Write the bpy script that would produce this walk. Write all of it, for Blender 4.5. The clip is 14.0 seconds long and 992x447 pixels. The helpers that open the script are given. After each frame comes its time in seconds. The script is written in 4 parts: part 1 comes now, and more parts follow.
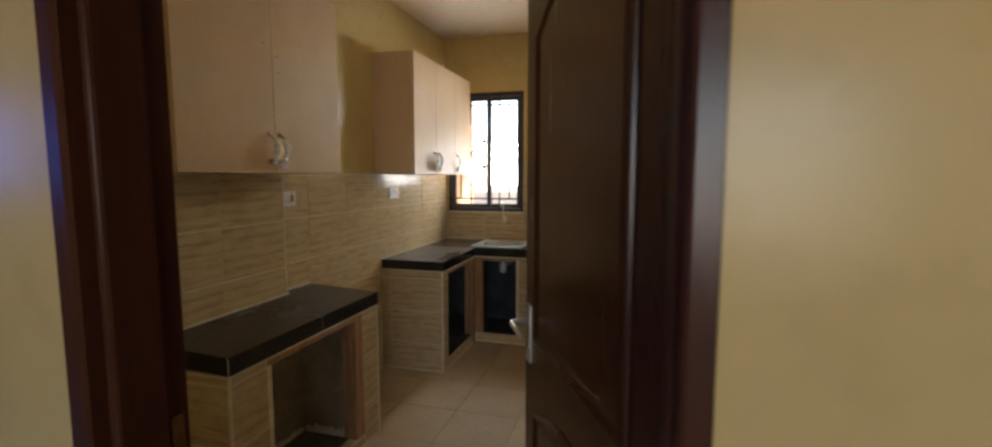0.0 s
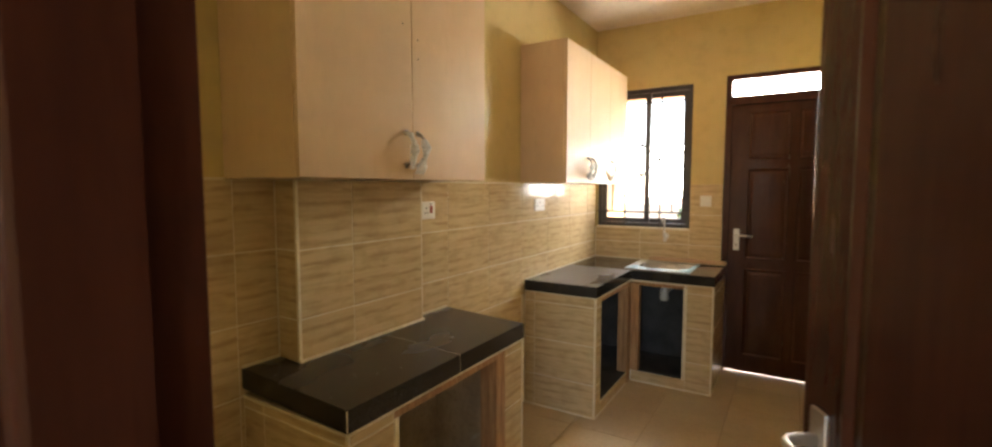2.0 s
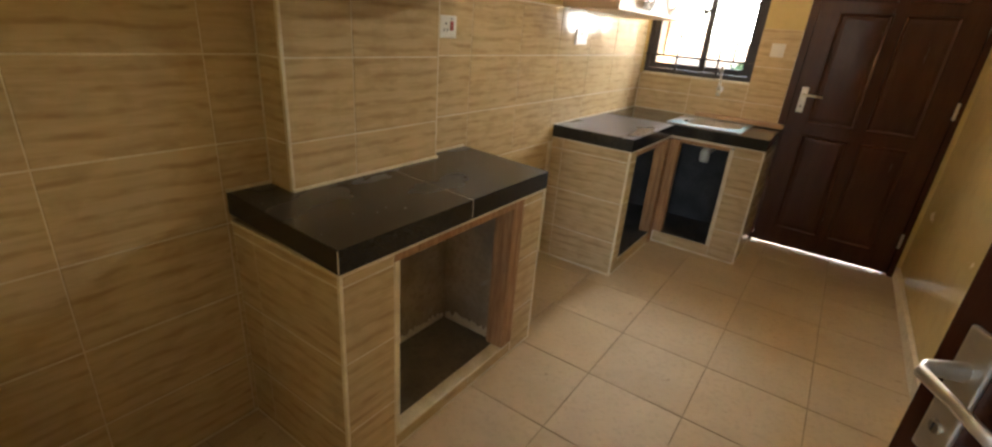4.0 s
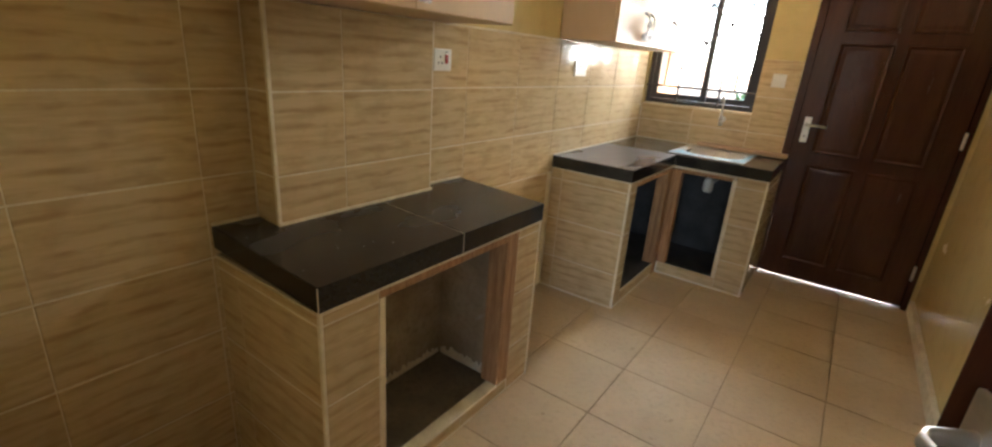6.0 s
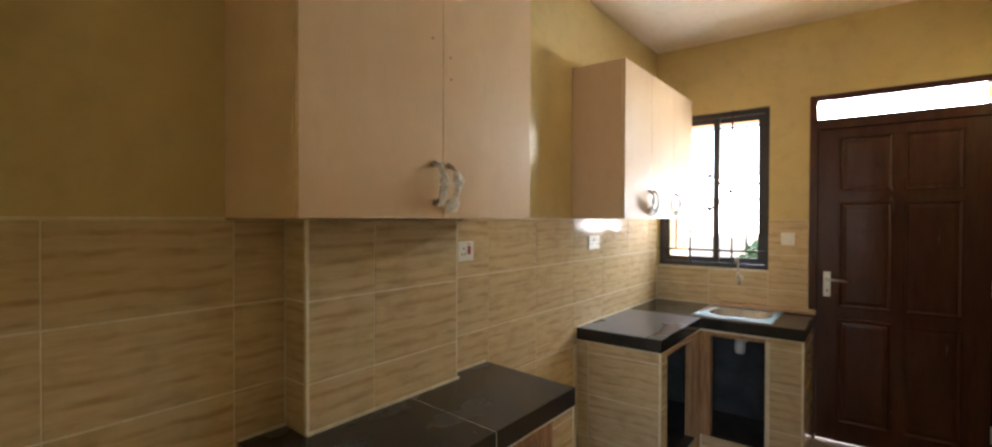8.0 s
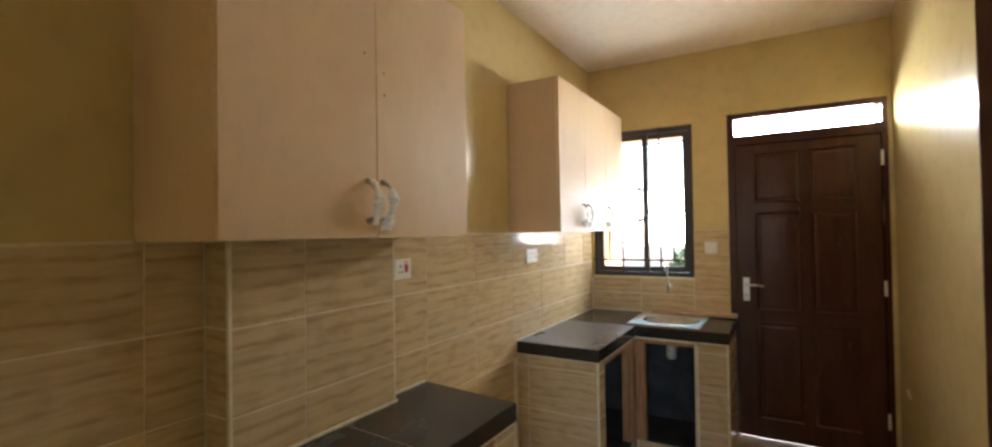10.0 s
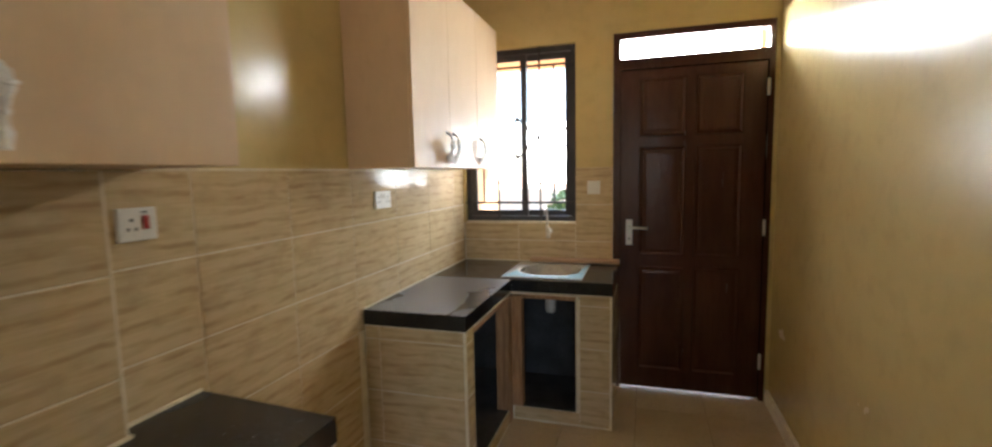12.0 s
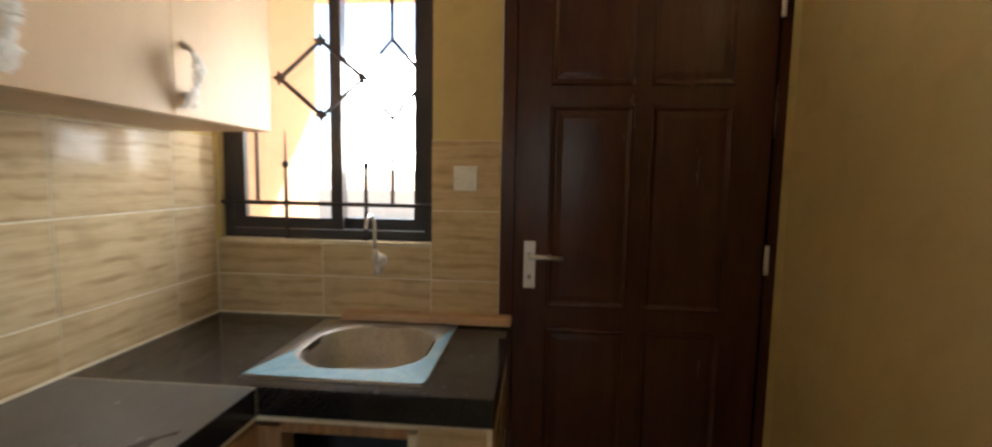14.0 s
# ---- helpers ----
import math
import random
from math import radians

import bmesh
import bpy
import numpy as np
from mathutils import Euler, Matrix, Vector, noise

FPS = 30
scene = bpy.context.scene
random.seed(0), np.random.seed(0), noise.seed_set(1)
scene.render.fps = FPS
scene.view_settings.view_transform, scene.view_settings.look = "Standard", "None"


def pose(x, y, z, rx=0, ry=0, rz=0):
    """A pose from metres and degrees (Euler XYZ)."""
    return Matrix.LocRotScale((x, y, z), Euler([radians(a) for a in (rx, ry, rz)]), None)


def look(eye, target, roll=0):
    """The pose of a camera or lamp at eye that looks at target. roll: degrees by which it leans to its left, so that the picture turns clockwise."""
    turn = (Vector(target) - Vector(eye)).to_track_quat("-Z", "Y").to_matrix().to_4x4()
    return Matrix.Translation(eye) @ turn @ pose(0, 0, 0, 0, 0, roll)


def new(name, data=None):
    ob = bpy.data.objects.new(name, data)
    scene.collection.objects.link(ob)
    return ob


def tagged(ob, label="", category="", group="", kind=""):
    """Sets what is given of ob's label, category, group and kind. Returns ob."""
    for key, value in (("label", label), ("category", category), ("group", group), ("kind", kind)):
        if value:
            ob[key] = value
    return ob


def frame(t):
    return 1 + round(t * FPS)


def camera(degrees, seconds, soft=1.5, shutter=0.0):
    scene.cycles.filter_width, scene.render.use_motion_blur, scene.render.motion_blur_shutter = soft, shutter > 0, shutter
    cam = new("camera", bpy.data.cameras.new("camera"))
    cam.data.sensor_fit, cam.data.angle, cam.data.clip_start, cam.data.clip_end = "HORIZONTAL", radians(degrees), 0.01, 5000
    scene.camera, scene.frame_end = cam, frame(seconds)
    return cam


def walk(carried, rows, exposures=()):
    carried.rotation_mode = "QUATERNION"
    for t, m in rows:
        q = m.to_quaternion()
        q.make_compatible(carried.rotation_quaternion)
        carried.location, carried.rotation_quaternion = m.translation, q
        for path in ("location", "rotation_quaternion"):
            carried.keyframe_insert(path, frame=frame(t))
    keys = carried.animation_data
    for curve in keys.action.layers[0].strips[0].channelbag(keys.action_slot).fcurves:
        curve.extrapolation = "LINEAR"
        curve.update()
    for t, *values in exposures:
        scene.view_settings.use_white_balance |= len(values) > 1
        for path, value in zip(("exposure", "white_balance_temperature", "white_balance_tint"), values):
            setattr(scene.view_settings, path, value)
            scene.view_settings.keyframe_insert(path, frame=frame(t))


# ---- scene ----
cam = camera(91.4, 14.0, soft=2.3, shutter=0.4)
PATH = [
    (0, (0.52, 0.26, 1.504), (-0.028, 2.174, 1.31), -0.0),
    (0.5, (0.386, 0.299, 1.495), (-0.261, 2.182, 1.308), 0.2),
    (1, (0.308, 0.378, 1.477), (-0.49, 2.203, 1.293), 0.9),
    (1.5, (0.233, 0.566, 1.485), (-0.755, 2.299, 1.34), -0.0),
    (2, (0.185, 0.706, 1.486), (-0.860, 2.405, 1.340), 0.0),
    (2.5, (0.037, 0.868, 1.412), (-1.004, 2.488, 0.874), 1.0),
    (2.7, (0.03, 0.882, 1.399), (-1.01, 2.466, 0.71), 1.5),
    (4.8, (0.053, 0.98, 1.397), (-0.973, 2.519, 0.636), 4.8),
    (5, (0.058, 0.984, 1.4), (-0.977, 2.531, 0.667), 4.9),
    (5.5, (0.061, 1.002, 1.406), (-0.999, 2.554, 0.722), 4.7),
    (6, (0.058, 1.017, 1.407), (-1.027, 2.565, 0.754), 4.2),
    (6.5, (0.058, 1.018, 1.417), (-1.076, 2.571, 0.867), 2.4),
    (7, (0.056, 1.004, 1.482), (-1.149, 2.588, 1.28), 0.9),
    (7.5, (0.054, 0.989, 1.506), (-1.178, 2.564, 1.448), 0.2),
    (7.7, (0.049, 0.984, 1.512), (-1.184, 2.558, 1.472), 0.2),
    (9.8, (0.019, 1.002, 1.534), (-1.044, 2.695, 1.594), -1.0),
    (10, (0.04, 0.997, 1.532), (-0.978, 2.718, 1.563), -0.9),
    (10.5, (-0.004, 1.023, 1.519), (-0.881, 2.82, 1.497), -0.7),
    (11, (-0.047, 1.087, 1.497), (-0.754, 2.955, 1.392), -0.5),
    (11.5, (-0.082, 1.349, 1.478), (-0.75, 3.226, 1.301), -1.3),
    (12, (-0.102, 1.65, 1.488), (-0.686, 3.551, 1.282), -1.2),
    (12.5, (-0.148, 2.062, 1.493), (-0.577, 4.002, 1.266), -1.1),
    (13, (-0.150, 2.476, 1.437), (-0.508, 4.432, 1.230), -0.8),
    (13.5, (-0.152, 2.836, 1.406), (-0.456, 4.804, 1.210), -0.7),
    (14, (-0.174, 3.272, 1.387), (-0.341, 5.256, 1.196), 1.0),
]
EXPOSURES = [(0.0, 2.3, 6150, 11), (0.5, 3.05, 5900, 10), (1.0, 3.55, 5850, 10), (1.5, 3.65, 6100, 10), (2.0, 3.4, 6800, 12), (2.5, 3.62, 8400, 18), (3.6, 3.4, 7000, 14),
             (5.0, 3.45, 5950, 10), (7.0, 3.45, 5900, 10), (7.5, 3.25, 5850, 10), (10.0, 3.15, 5850, 10), (11.0, 3.05, 5850, 10), (12.0, 2.95, 5800, 10), (12.5, 2.8, 5800, 10), (14.0, 2.55, 6100, 11)]
walk(cam, [(t, look(eye, target, roll)) for t, eye, target, roll in PATH], EXPOSURES)

# ---- light ----
SUN_DIR = Vector((0.35, 0.62, 0.70)).normalized()
world = bpy.data.worlds.new("daylight")
scene.world = world
world.use_nodes = True
wn = world.node_tree
sky = wn.nodes.new("ShaderNodeTexSky")
sky.sky_type = "NISHITA"
sky.sun_disc = False
sky.sun_elevation = math.asin(SUN_DIR.z)
sky.sun_rotation = math.atan2(SUN_DIR.x, SUN_DIR.y)
wn.nodes["Background"].inputs["Strength"].default_value = 0.15
wn.links.new(sky.outputs[0], wn.nodes["Background"].inputs["Color"])
sun_data = bpy.data.lights.new("sun", "SUN")
sun_data.energy, sun_data.angle, sun_data.color = 5.0, radians(0.5), (1.0, 0.95, 0.87)
sun = new("sun", sun_data)
sun.matrix_world = look(SUN_DIR * 30, (0, 0, 0))


# lamps standing in for sky light at the openings: kitchen window, fanlight, and the two windows of the room before the
# kitchen
for at, aim, w, h, watts, spread_deg, tone in (
        ((-0.73, 5.175, 1.63), (-0.73, 0, 1.63), 0.40, 0.44, 2.3, 150, (1.0, 0.985, 0.90)),
        ((0.165, 5.175, 2.27), (0.165, 0, 2.27), 0.86, 0.15, 4.2, 175, (1.0, 0.985, 0.90)),
        ((-4.72, -0.80, 1.775), (0, -0.80, 1.775), 1.05, 0.80, 33.0, 170, (0.97, 1.0, 0.95)),
        # fill light at the south window, which is itself added
        ((1.4, -3.62, 1.62), (1.4, 0, 1.62), 2.0, 1.40, 4.8, 170, (1.0, 0.985, 0.90))):
    lamp = bpy.data.lights.new("daylight_opening", "AREA")
    lamp.shape, lamp.size, lamp.size_y = "RECTANGLE", w, h
    lamp.energy, lamp.spread, lamp.color = watts, radians(spread_deg), tone
    new("daylight_opening", lamp).matrix_world = look(at, aim)


# ---- materials ----
def ramp_mix(nt, fac, a, b):
    """A colour between a and b by fac."""
    m = nt.nodes.new("ShaderNodeMix")
    m.data_type = "RGBA"
    nt.links.new(fac, m.inputs[0])
    for socket, value in ((m.inputs[6], a), (m.inputs[7], b)):
        if isinstance(value, tuple):
            socket.default_value = (*value, 1)
        else:
            nt.links.new(value, socket)
    return m.outputs[2]


def noise_node(nt, coords, scale, stretch=(1, 1, 1), detail=4.0, rough=0.55, distortion=0.0):
    mp = nt.nodes.new("ShaderNodeMapping")
    mp.inputs["Scale"].default_value = stretch
    nt.links.new(coords, mp.inputs["Vector"])
    n = nt.nodes.new("ShaderNodeTexNoise")
    n.inputs["Scale"].default_value = scale
    n.inputs["Detail"].default_value = detail
    n.inputs["Roughness"].default_value = rough
    n.inputs["Distortion"].default_value = distortion
    nt.links.new(mp.outputs[0], n.inputs["Vector"])
    return n.outputs["Fac"]


def spread(nt, fac, low, high):
    r = nt.nodes.new("ShaderNodeMapRange")
    r.inputs["From Min"].default_value, r.inputs["From Max"].default_value = low, high
    nt.links.new(fac, r.inputs["Value"])
    return r.outputs[0]


def material(name, a, b, rough=0.5, scale=6.0, stretch=(1, 1, 1), fine=60.0, bump=0.1, metal=0.0, jitter=False, rough2=None,
             low=0.35, high=0.65, speck=None, coat=0.0, distortion=0.0, bump_scale=0.002, fine_stretch=None, detail=4.0, spec=0.5, dimming=0.86, wave=None):
    """Two colours mixed by coarse noise, a fine noise for relief and gloss; jitter shifts the pattern from piece to piece."""
    m = bpy.data.materials.new(name)
    m.use_nodes = True
    nt = m.node_tree
    bsdf = nt.nodes["Principled BSDF"]
    tc = nt.nodes.new("ShaderNodeTexCoord")
    coords = tc.outputs["Object"]
    if jitter:
        info = nt.nodes.new("ShaderNodeObjectInfo")
        mul = nt.nodes.new("ShaderNodeVectorMath")
        mul.operation = "SCALE"
        mul.inputs[0].default_value = (7.3, 3.1, 5.7)
        nt.links.new(info.outputs["Random"], mul.inputs["Scale"])
        add = nt.nodes.new("ShaderNodeVectorMath")
        nt.links.new(coords, add.inputs[0])
        nt.links.new(mul.outputs[0], add.inputs[1])
        coords = add.outputs[0]
    coarse = noise_node(nt, coords, scale, stretch, detail=detail, distortion=distortion)
    grain = noise_node(nt, coords, fine, fine_stretch or stretch, detail=3.0)
    colour = ramp_mix(nt, spread(nt, coarse, low, high), a, b)
    dim = tuple(c * dimming for c in b)
    colour = ramp_mix(nt, spread(nt, grain, 0.5, 0.9), colour, dim)
    if wave:
        bands = nt.nodes.new("ShaderNodeTexWave")
        bands.bands_direction = "Y"
        bands.inputs["Scale"].default_value = wave[1]
        bands.inputs["Distortion"].default_value = 3.6
        bands.inputs["Detail"].default_value = 3.0
        bands.inputs["Detail Scale"].default_value = 0.55
        bands.inputs["Detail Roughness"].default_value = 0.6
        nt.links.new(coords, bands.inputs["Vector"])
        broken = nt.nodes.new("ShaderNodeMath")
        broken.operation = "MULTIPLY"
        nt.links.new(spread(nt, bands.outputs["Fac"], 0.62, 1.0), broken.inputs[0])
        nt.links.new(spread(nt, noise_node(nt, coords, 9.0, (1, 3.0, 1), detail=3.0), 0.38, 0.66), broken.inputs[1])
        colour = ramp_mix(nt, broken.outputs[0], colour, wave[0])
    if speck:
        spots = noise_node(nt, coords, speck[1], (1, 1, 1), detail=2.0)
        colour = ramp_mix(nt, spread(nt, spots, speck[2], speck[2] + 0.08), colour, speck[0])
    nt.links.new(colour, bsdf.inputs["Base Color"])
    rr = nt.nodes.new("ShaderNodeMapRange")
    rr.inputs["To Min"].default_value = rough
    rr.inputs["To Max"].default_value = rough2 if rough2 is not None else min(1.0, rough + 0.12)
    nt.links.new(coarse, rr.inputs["Value"])
    nt.links.new(rr.outputs[0], bsdf.inputs["Roughness"])
    bsdf.inputs["Metallic"].default_value = metal
    bsdf.inputs["Specular IOR Level"].default_value = spec
    bsdf.inputs["Coat Weight"].default_value = coat
    bsdf.inputs["Coat Roughness"].default_value = 0.12
    if bump:
        bp = nt.nodes.new("ShaderNodeBump")
        bp.inputs["Strength"].default_value = bump
        bp.inputs["Distance"].default_value = bump_scale
        nt.links.new(grain, bp.inputs["Height"])
        nt.links.new(bp.outputs[0], bsdf.inputs["Normal"])
    return m


M_WALL = material("cream_gloss_paint", (0.635, 0.502, 0.232), (0.60, 0.467, 0.208), rough=0.16, rough2=0.32, scale=2.2, fine=9.0, bump=0.22, bump_scale=0.004, spec=0.34)
M_CEIL = material("ceiling_paint", (0.84, 0.75, 0.63), (0.80, 0.70, 0.58), rough=0.7, scale=1.5, fine=20.0, bump=0.1)
M_EXT = material("orange_exterior_paint", (0.58, 0.37, 0.20), (0.53, 0.33, 0.17), rough=0.7, scale=2.0, bump=0.2)
M_TILE = material("beige_streaked_tile", (0.605, 0.47, 0.280), (0.468, 0.342, 0.192), rough=0.08, rough2=0.15, scale=5.0, stretch=(1.0, 11.0, 1), fine=11.0, fine_stretch=(1, 1.4, 1),
                  bump=0.55, bump_scale=0.003, jitter=True, low=0.42, high=0.84, distortion=0.30, detail=2.5, spec=0.10,
                  wave=((0.41, 0.292, 0.160), 6.4))
M_GROUT = material("pale_grout", (0.80, 0.73, 0.56), (0.66, 0.58, 0.42), rough=0.8, scale=14.0, fine=90.0, bump=0.3)
M_FLOOR = material("cream_floor_tile", (0.58, 0.46, 0.305), (0.51, 0.395, 0.255), rough=0.50, rough2=0.66, scale=3.0, fine=45.0, bump=0.05, jitter=True, spec=0.3,
                   speck=((0.40, 0.30, 0.19), 16.0, 0.70))
M_FGROUT = material("brown_floor_grout", (0.36, 0.27, 0.17), (0.27, 0.20, 0.12), rough=0.9, scale=12.0, bump=0.3)


def granite_material(name, dust, gloss, film_at=(0.34, 0.76)):
    """Black granite; dust, scuffs and plaster specks lie on its upward faces, whose roughness runs between the two of gloss."""
    m = bpy.data.materials.new(name)
    m.use_nodes = True
    nt = m.node_tree
    bsdf = nt.nodes["Principled BSDF"]
    coords = nt.nodes.new("ShaderNodeTexCoord").outputs["Object"]
    grain = noise_node(nt, coords, 160.0, detail=2.0)
    stone = ramp_mix(nt, spread(nt, grain, 0.35, 0.75), (0.010, 0.010, 0.011), (0.034, 0.031, 0.030))
    up = nt.nodes.new("ShaderNodeSeparateXYZ")
    nt.links.new(nt.nodes.new("ShaderNodeNewGeometry").outputs["Normal"], up.inputs[0])
    top = spread(nt, up.outputs[2], 0.6, 0.9)
    def times(a, b):
        k = nt.nodes.new("ShaderNodeMath")
        k.operation = "MULTIPLY"
        nt.links.new(a, k.inputs[0])
        if isinstance(b, float):
            k.inputs[1].default_value = b
        else:
            nt.links.new(b, k.inputs[1])
        return k.outputs[0]
    film = times(top, spread(nt, noise_node(nt, coords, 4.0, (1.0, 0.6, 1.0), detail=3.0, rough=0.5, distortion=0.2), *film_at))
    here = spread(nt, noise_node(nt, coords, 2.6, detail=2.0), 0.46, 0.60)
    scratch = times(times(top, here), spread(nt, noise_node(nt, coords, 20.0, (1.0, 12.0, 1.0), detail=4.0, distortion=0.2), 0.62, 0.74))
    specks = times(top, spread(nt, noise_node(nt, coords, 62.0, detail=2.0), 0.72, 0.77))
    splash = spread(nt, noise_node(nt, coords, 24.0, detail=3.0, distortion=0.5), 0.735, 0.765)
    colour = ramp_mix(nt, times(film, dust), stone, (0.205, 0.190, 0.172))
    colour = ramp_mix(nt, times(scratch, 0.22), colour, (0.36, 0.335, 0.30))
    colour = ramp_mix(nt, times(specks, 0.85), colour, (0.46, 0.43, 0.38))
    colour = ramp_mix(nt, times(splash, 0.25), colour, (0.46, 0.41, 0.34))
    nt.links.new(colour, bsdf.inputs["Base Color"])
    rough = nt.nodes.new("ShaderNodeMapRange")
    rough.inputs["To Min"].default_value, rough.inputs["To Max"].default_value = gloss
    nt.links.new(film, rough.inputs["Value"])
    nt.links.new(rough.outputs[0], bsdf.inputs["Roughness"])
    return m


M_BLACK = granite_material("scuffed_black_granite", 0.22, (0.20, 0.34))
M_DUSTY = granite_material("dusty_black_granite", 0.42, (0.20, 0.34), (0.22, 0.66))
M_POLISHED = granite_material("polished_black_granite", 0.20, (0.05, 0.20))
M_LAM = material("beige_laminate", (0.68, 0.50, 0.325), (0.645, 0.465, 0.295), rough=0.40, rough2=0.50, scale=2.5, stretch=(2, 2, 0.7), fine=18.0, bump=0.01, spec=0.13, dimming=0.965)
M_DOOR = material("dark_brown_varnish", (0.074, 0.0245, 0.0145), (0.056, 0.018, 0.011), rough=0.17, rough2=0.32, scale=3.0, stretch=(5, 5, 0.7), fine=14.0,
                  bump=0.16, spec=0.42)
M_WOOD = material("raw_timber", (0.44, 0.25, 0.12), (0.27, 0.14, 0.06), rough=0.65, scale=8.0, stretch=(7, 7, 0.7), fine=40.0, bump=0.25,
                  speck=((0.10, 0.05, 0.03), 15.0, 0.72))
M_PINE = material("pale_timber", (0.60, 0.40, 0.25), (0.46, 0.29, 0.17), rough=0.6, scale=7.0, stretch=(0.8, 7, 7), fine=40.0, bump=0.2)
M_CEMENT = material("grey_cement", (0.44, 0.355, 0.25), (0.29, 0.225, 0.15), rough=0.9, scale=5.0, fine=40.0, bump=0.5, speck=((0.45, 0.41, 0.34), 9.0, 0.66))
M_DARK_CEMENT = material("dark_brown_cement", (0.23, 0.19, 0.14), (0.15, 0.125, 0.092), rough=0.85, scale=5.0, fine=40.0, bump=0.5)
# darker copy of the cement: shade inside the sink base put into the colour
M_SHADED_CEMENT = material("shaded_cement", (0.075, 0.075, 0.078), (0.045, 0.046, 0.05), rough=0.8, scale=6.0, fine=40.0, bump=0.4)
M_CHROME = material("satin_chrome", (0.76, 0.74, 0.71), (0.68, 0.66, 0.63), rough=0.38, scale=20.0, bump=0.0, metal=1.0)
M_PEWTER = material("dark_chrome", (0.44, 0.40, 0.36), (0.34, 0.31, 0.28), rough=0.26, scale=20.0, bump=0.0, metal=1.0)
M_STEEL = material("stainless_steel", (0.50, 0.48, 0.45), (0.38, 0.36, 0.33), rough=0.30, rough2=0.5, scale=10.0, fine=80.0, bump=0.03, metal=1.0)
M_BRASS = material("brass", (0.62, 0.40, 0.15), (0.45, 0.28, 0.10), rough=0.35, scale=20.0, bump=0.0, metal=1.0)
M_FILM = material("blue_protective_film", (0.17, 0.34, 0.44), (0.35, 0.45, 0.47), rough=0.45, scale=9.0, fine=60.0, bump=0.5, low=0.5, high=0.75)
M_FRAME = material("bronze_window_frame", (0.030, 0.026, 0.030), (0.045, 0.038, 0.040), rough=0.35, scale=8.0, bump=0.03)
M_IRON = material("dark_painted_iron", (0.025, 0.02, 0.02), (0.05, 0.035, 0.03), rough=0.5, scale=14.0, bump=0.2)
M_WHITE = material("white_plastic", (0.80, 0.79, 0.75), (0.76, 0.74, 0.69), rough=0.3, scale=6.0, bump=0.0)
def wrapping_material():
    """Crumpled clear film: partly see-through, partly milky, with bright creases."""
    m = bpy.data.materials.new("clear_wrapping_film")
    m.use_nodes = True
    nt = m.node_tree
    milky = nt.nodes["Principled BSDF"]
    milky.inputs["Base Color"].default_value = (0.93, 0.91, 0.87, 1)
    milky.inputs["Roughness"].default_value = 0.25
    bump = nt.nodes.new("ShaderNodeBump")
    bump.inputs["Strength"].default_value = 0.7
    bump.inputs["Distance"].default_value = 0.002
    nt.links.new(noise_node(nt, nt.nodes.new("ShaderNodeTexCoord").outputs["Object"], 70.0), bump.inputs["Height"])
    nt.links.new(bump.outputs[0], milky.inputs["Normal"])
    through_light, clear, body, whole = (nt.nodes.new(k) for k in ("ShaderNodeBsdfTranslucent", "ShaderNodeBsdfTransparent", "ShaderNodeMixShader", "ShaderNodeMixShader"))
    through_light.inputs["Color"].default_value = (0.93, 0.91, 0.87, 1)
    body.inputs[0].default_value, whole.inputs[0].default_value = 0.62, 0.20
    nt.links.new(milky.outputs[0], body.inputs[1])
    nt.links.new(through_light.outputs[0], body.inputs[2])
    nt.links.new(body.outputs[0], whole.inputs[1])
    nt.links.new(clear.outputs[0], whole.inputs[2])
    nt.links.new(whole.outputs[0], nt.nodes["Material Output"].inputs["Surface"])
    return m


M_WRAP = wrapping_material()
M_RED = material("red_rocker", (0.45, 0.03, 0.02), (0.36, 0.02, 0.015), rough=0.35, scale=10.0, bump=0.0)
M_DARK = material("dark_slot", (0.015, 0.014, 0.013), (0.02, 0.02, 0.02), rough=0.6, scale=10.0, bump=0.0)
M_GROUND = material("reddish_ground", (0.55, 0.34, 0.20), (0.44, 0.26, 0.15), rough=0.95, scale=0.8, fine=14.0, bump=0.6)
# unseen apron's colour, reddened so its bounce warms the kitchen ceiling
M_PAVE = material("warm_bounce_concrete", (0.56, 0.42, 0.30), (0.47, 0.34, 0.24), rough=0.9, scale=2.0, fine=30.0, bump=0.4)
M_FAR = material("cream_boundary_wall", (0.62, 0.55, 0.42), (0.54, 0.47, 0.36), rough=0.9, scale=1.0, bump=0.3)
M_LEAF = material("shrub_leaf", (0.07, 0.13, 0.03), (0.04, 0.09, 0.02), rough=0.5, scale=6.0, bump=0.0)
M_TWIG = material("shrub_twig", (0.14, 0.09, 0.05), (0.10, 0.06, 0.04), rough=0.8, scale=20.0, bump=0.3)


def glass_material(name, tint):
    m = bpy.data.materials.new(name)
    m.use_nodes = True
    b = m.node_tree.nodes["Principled BSDF"]
    b.inputs["Base Color"].default_value = (*tint, 1)
    b.inputs["Roughness"].default_value = 0.02
    b.inputs["IOR"].default_value = 1.45
    b.inputs["Transmission Weight"].default_value = 1.0
    return m


M_GLASS = glass_material("window_glass", (0.96, 0.98, 0.98))


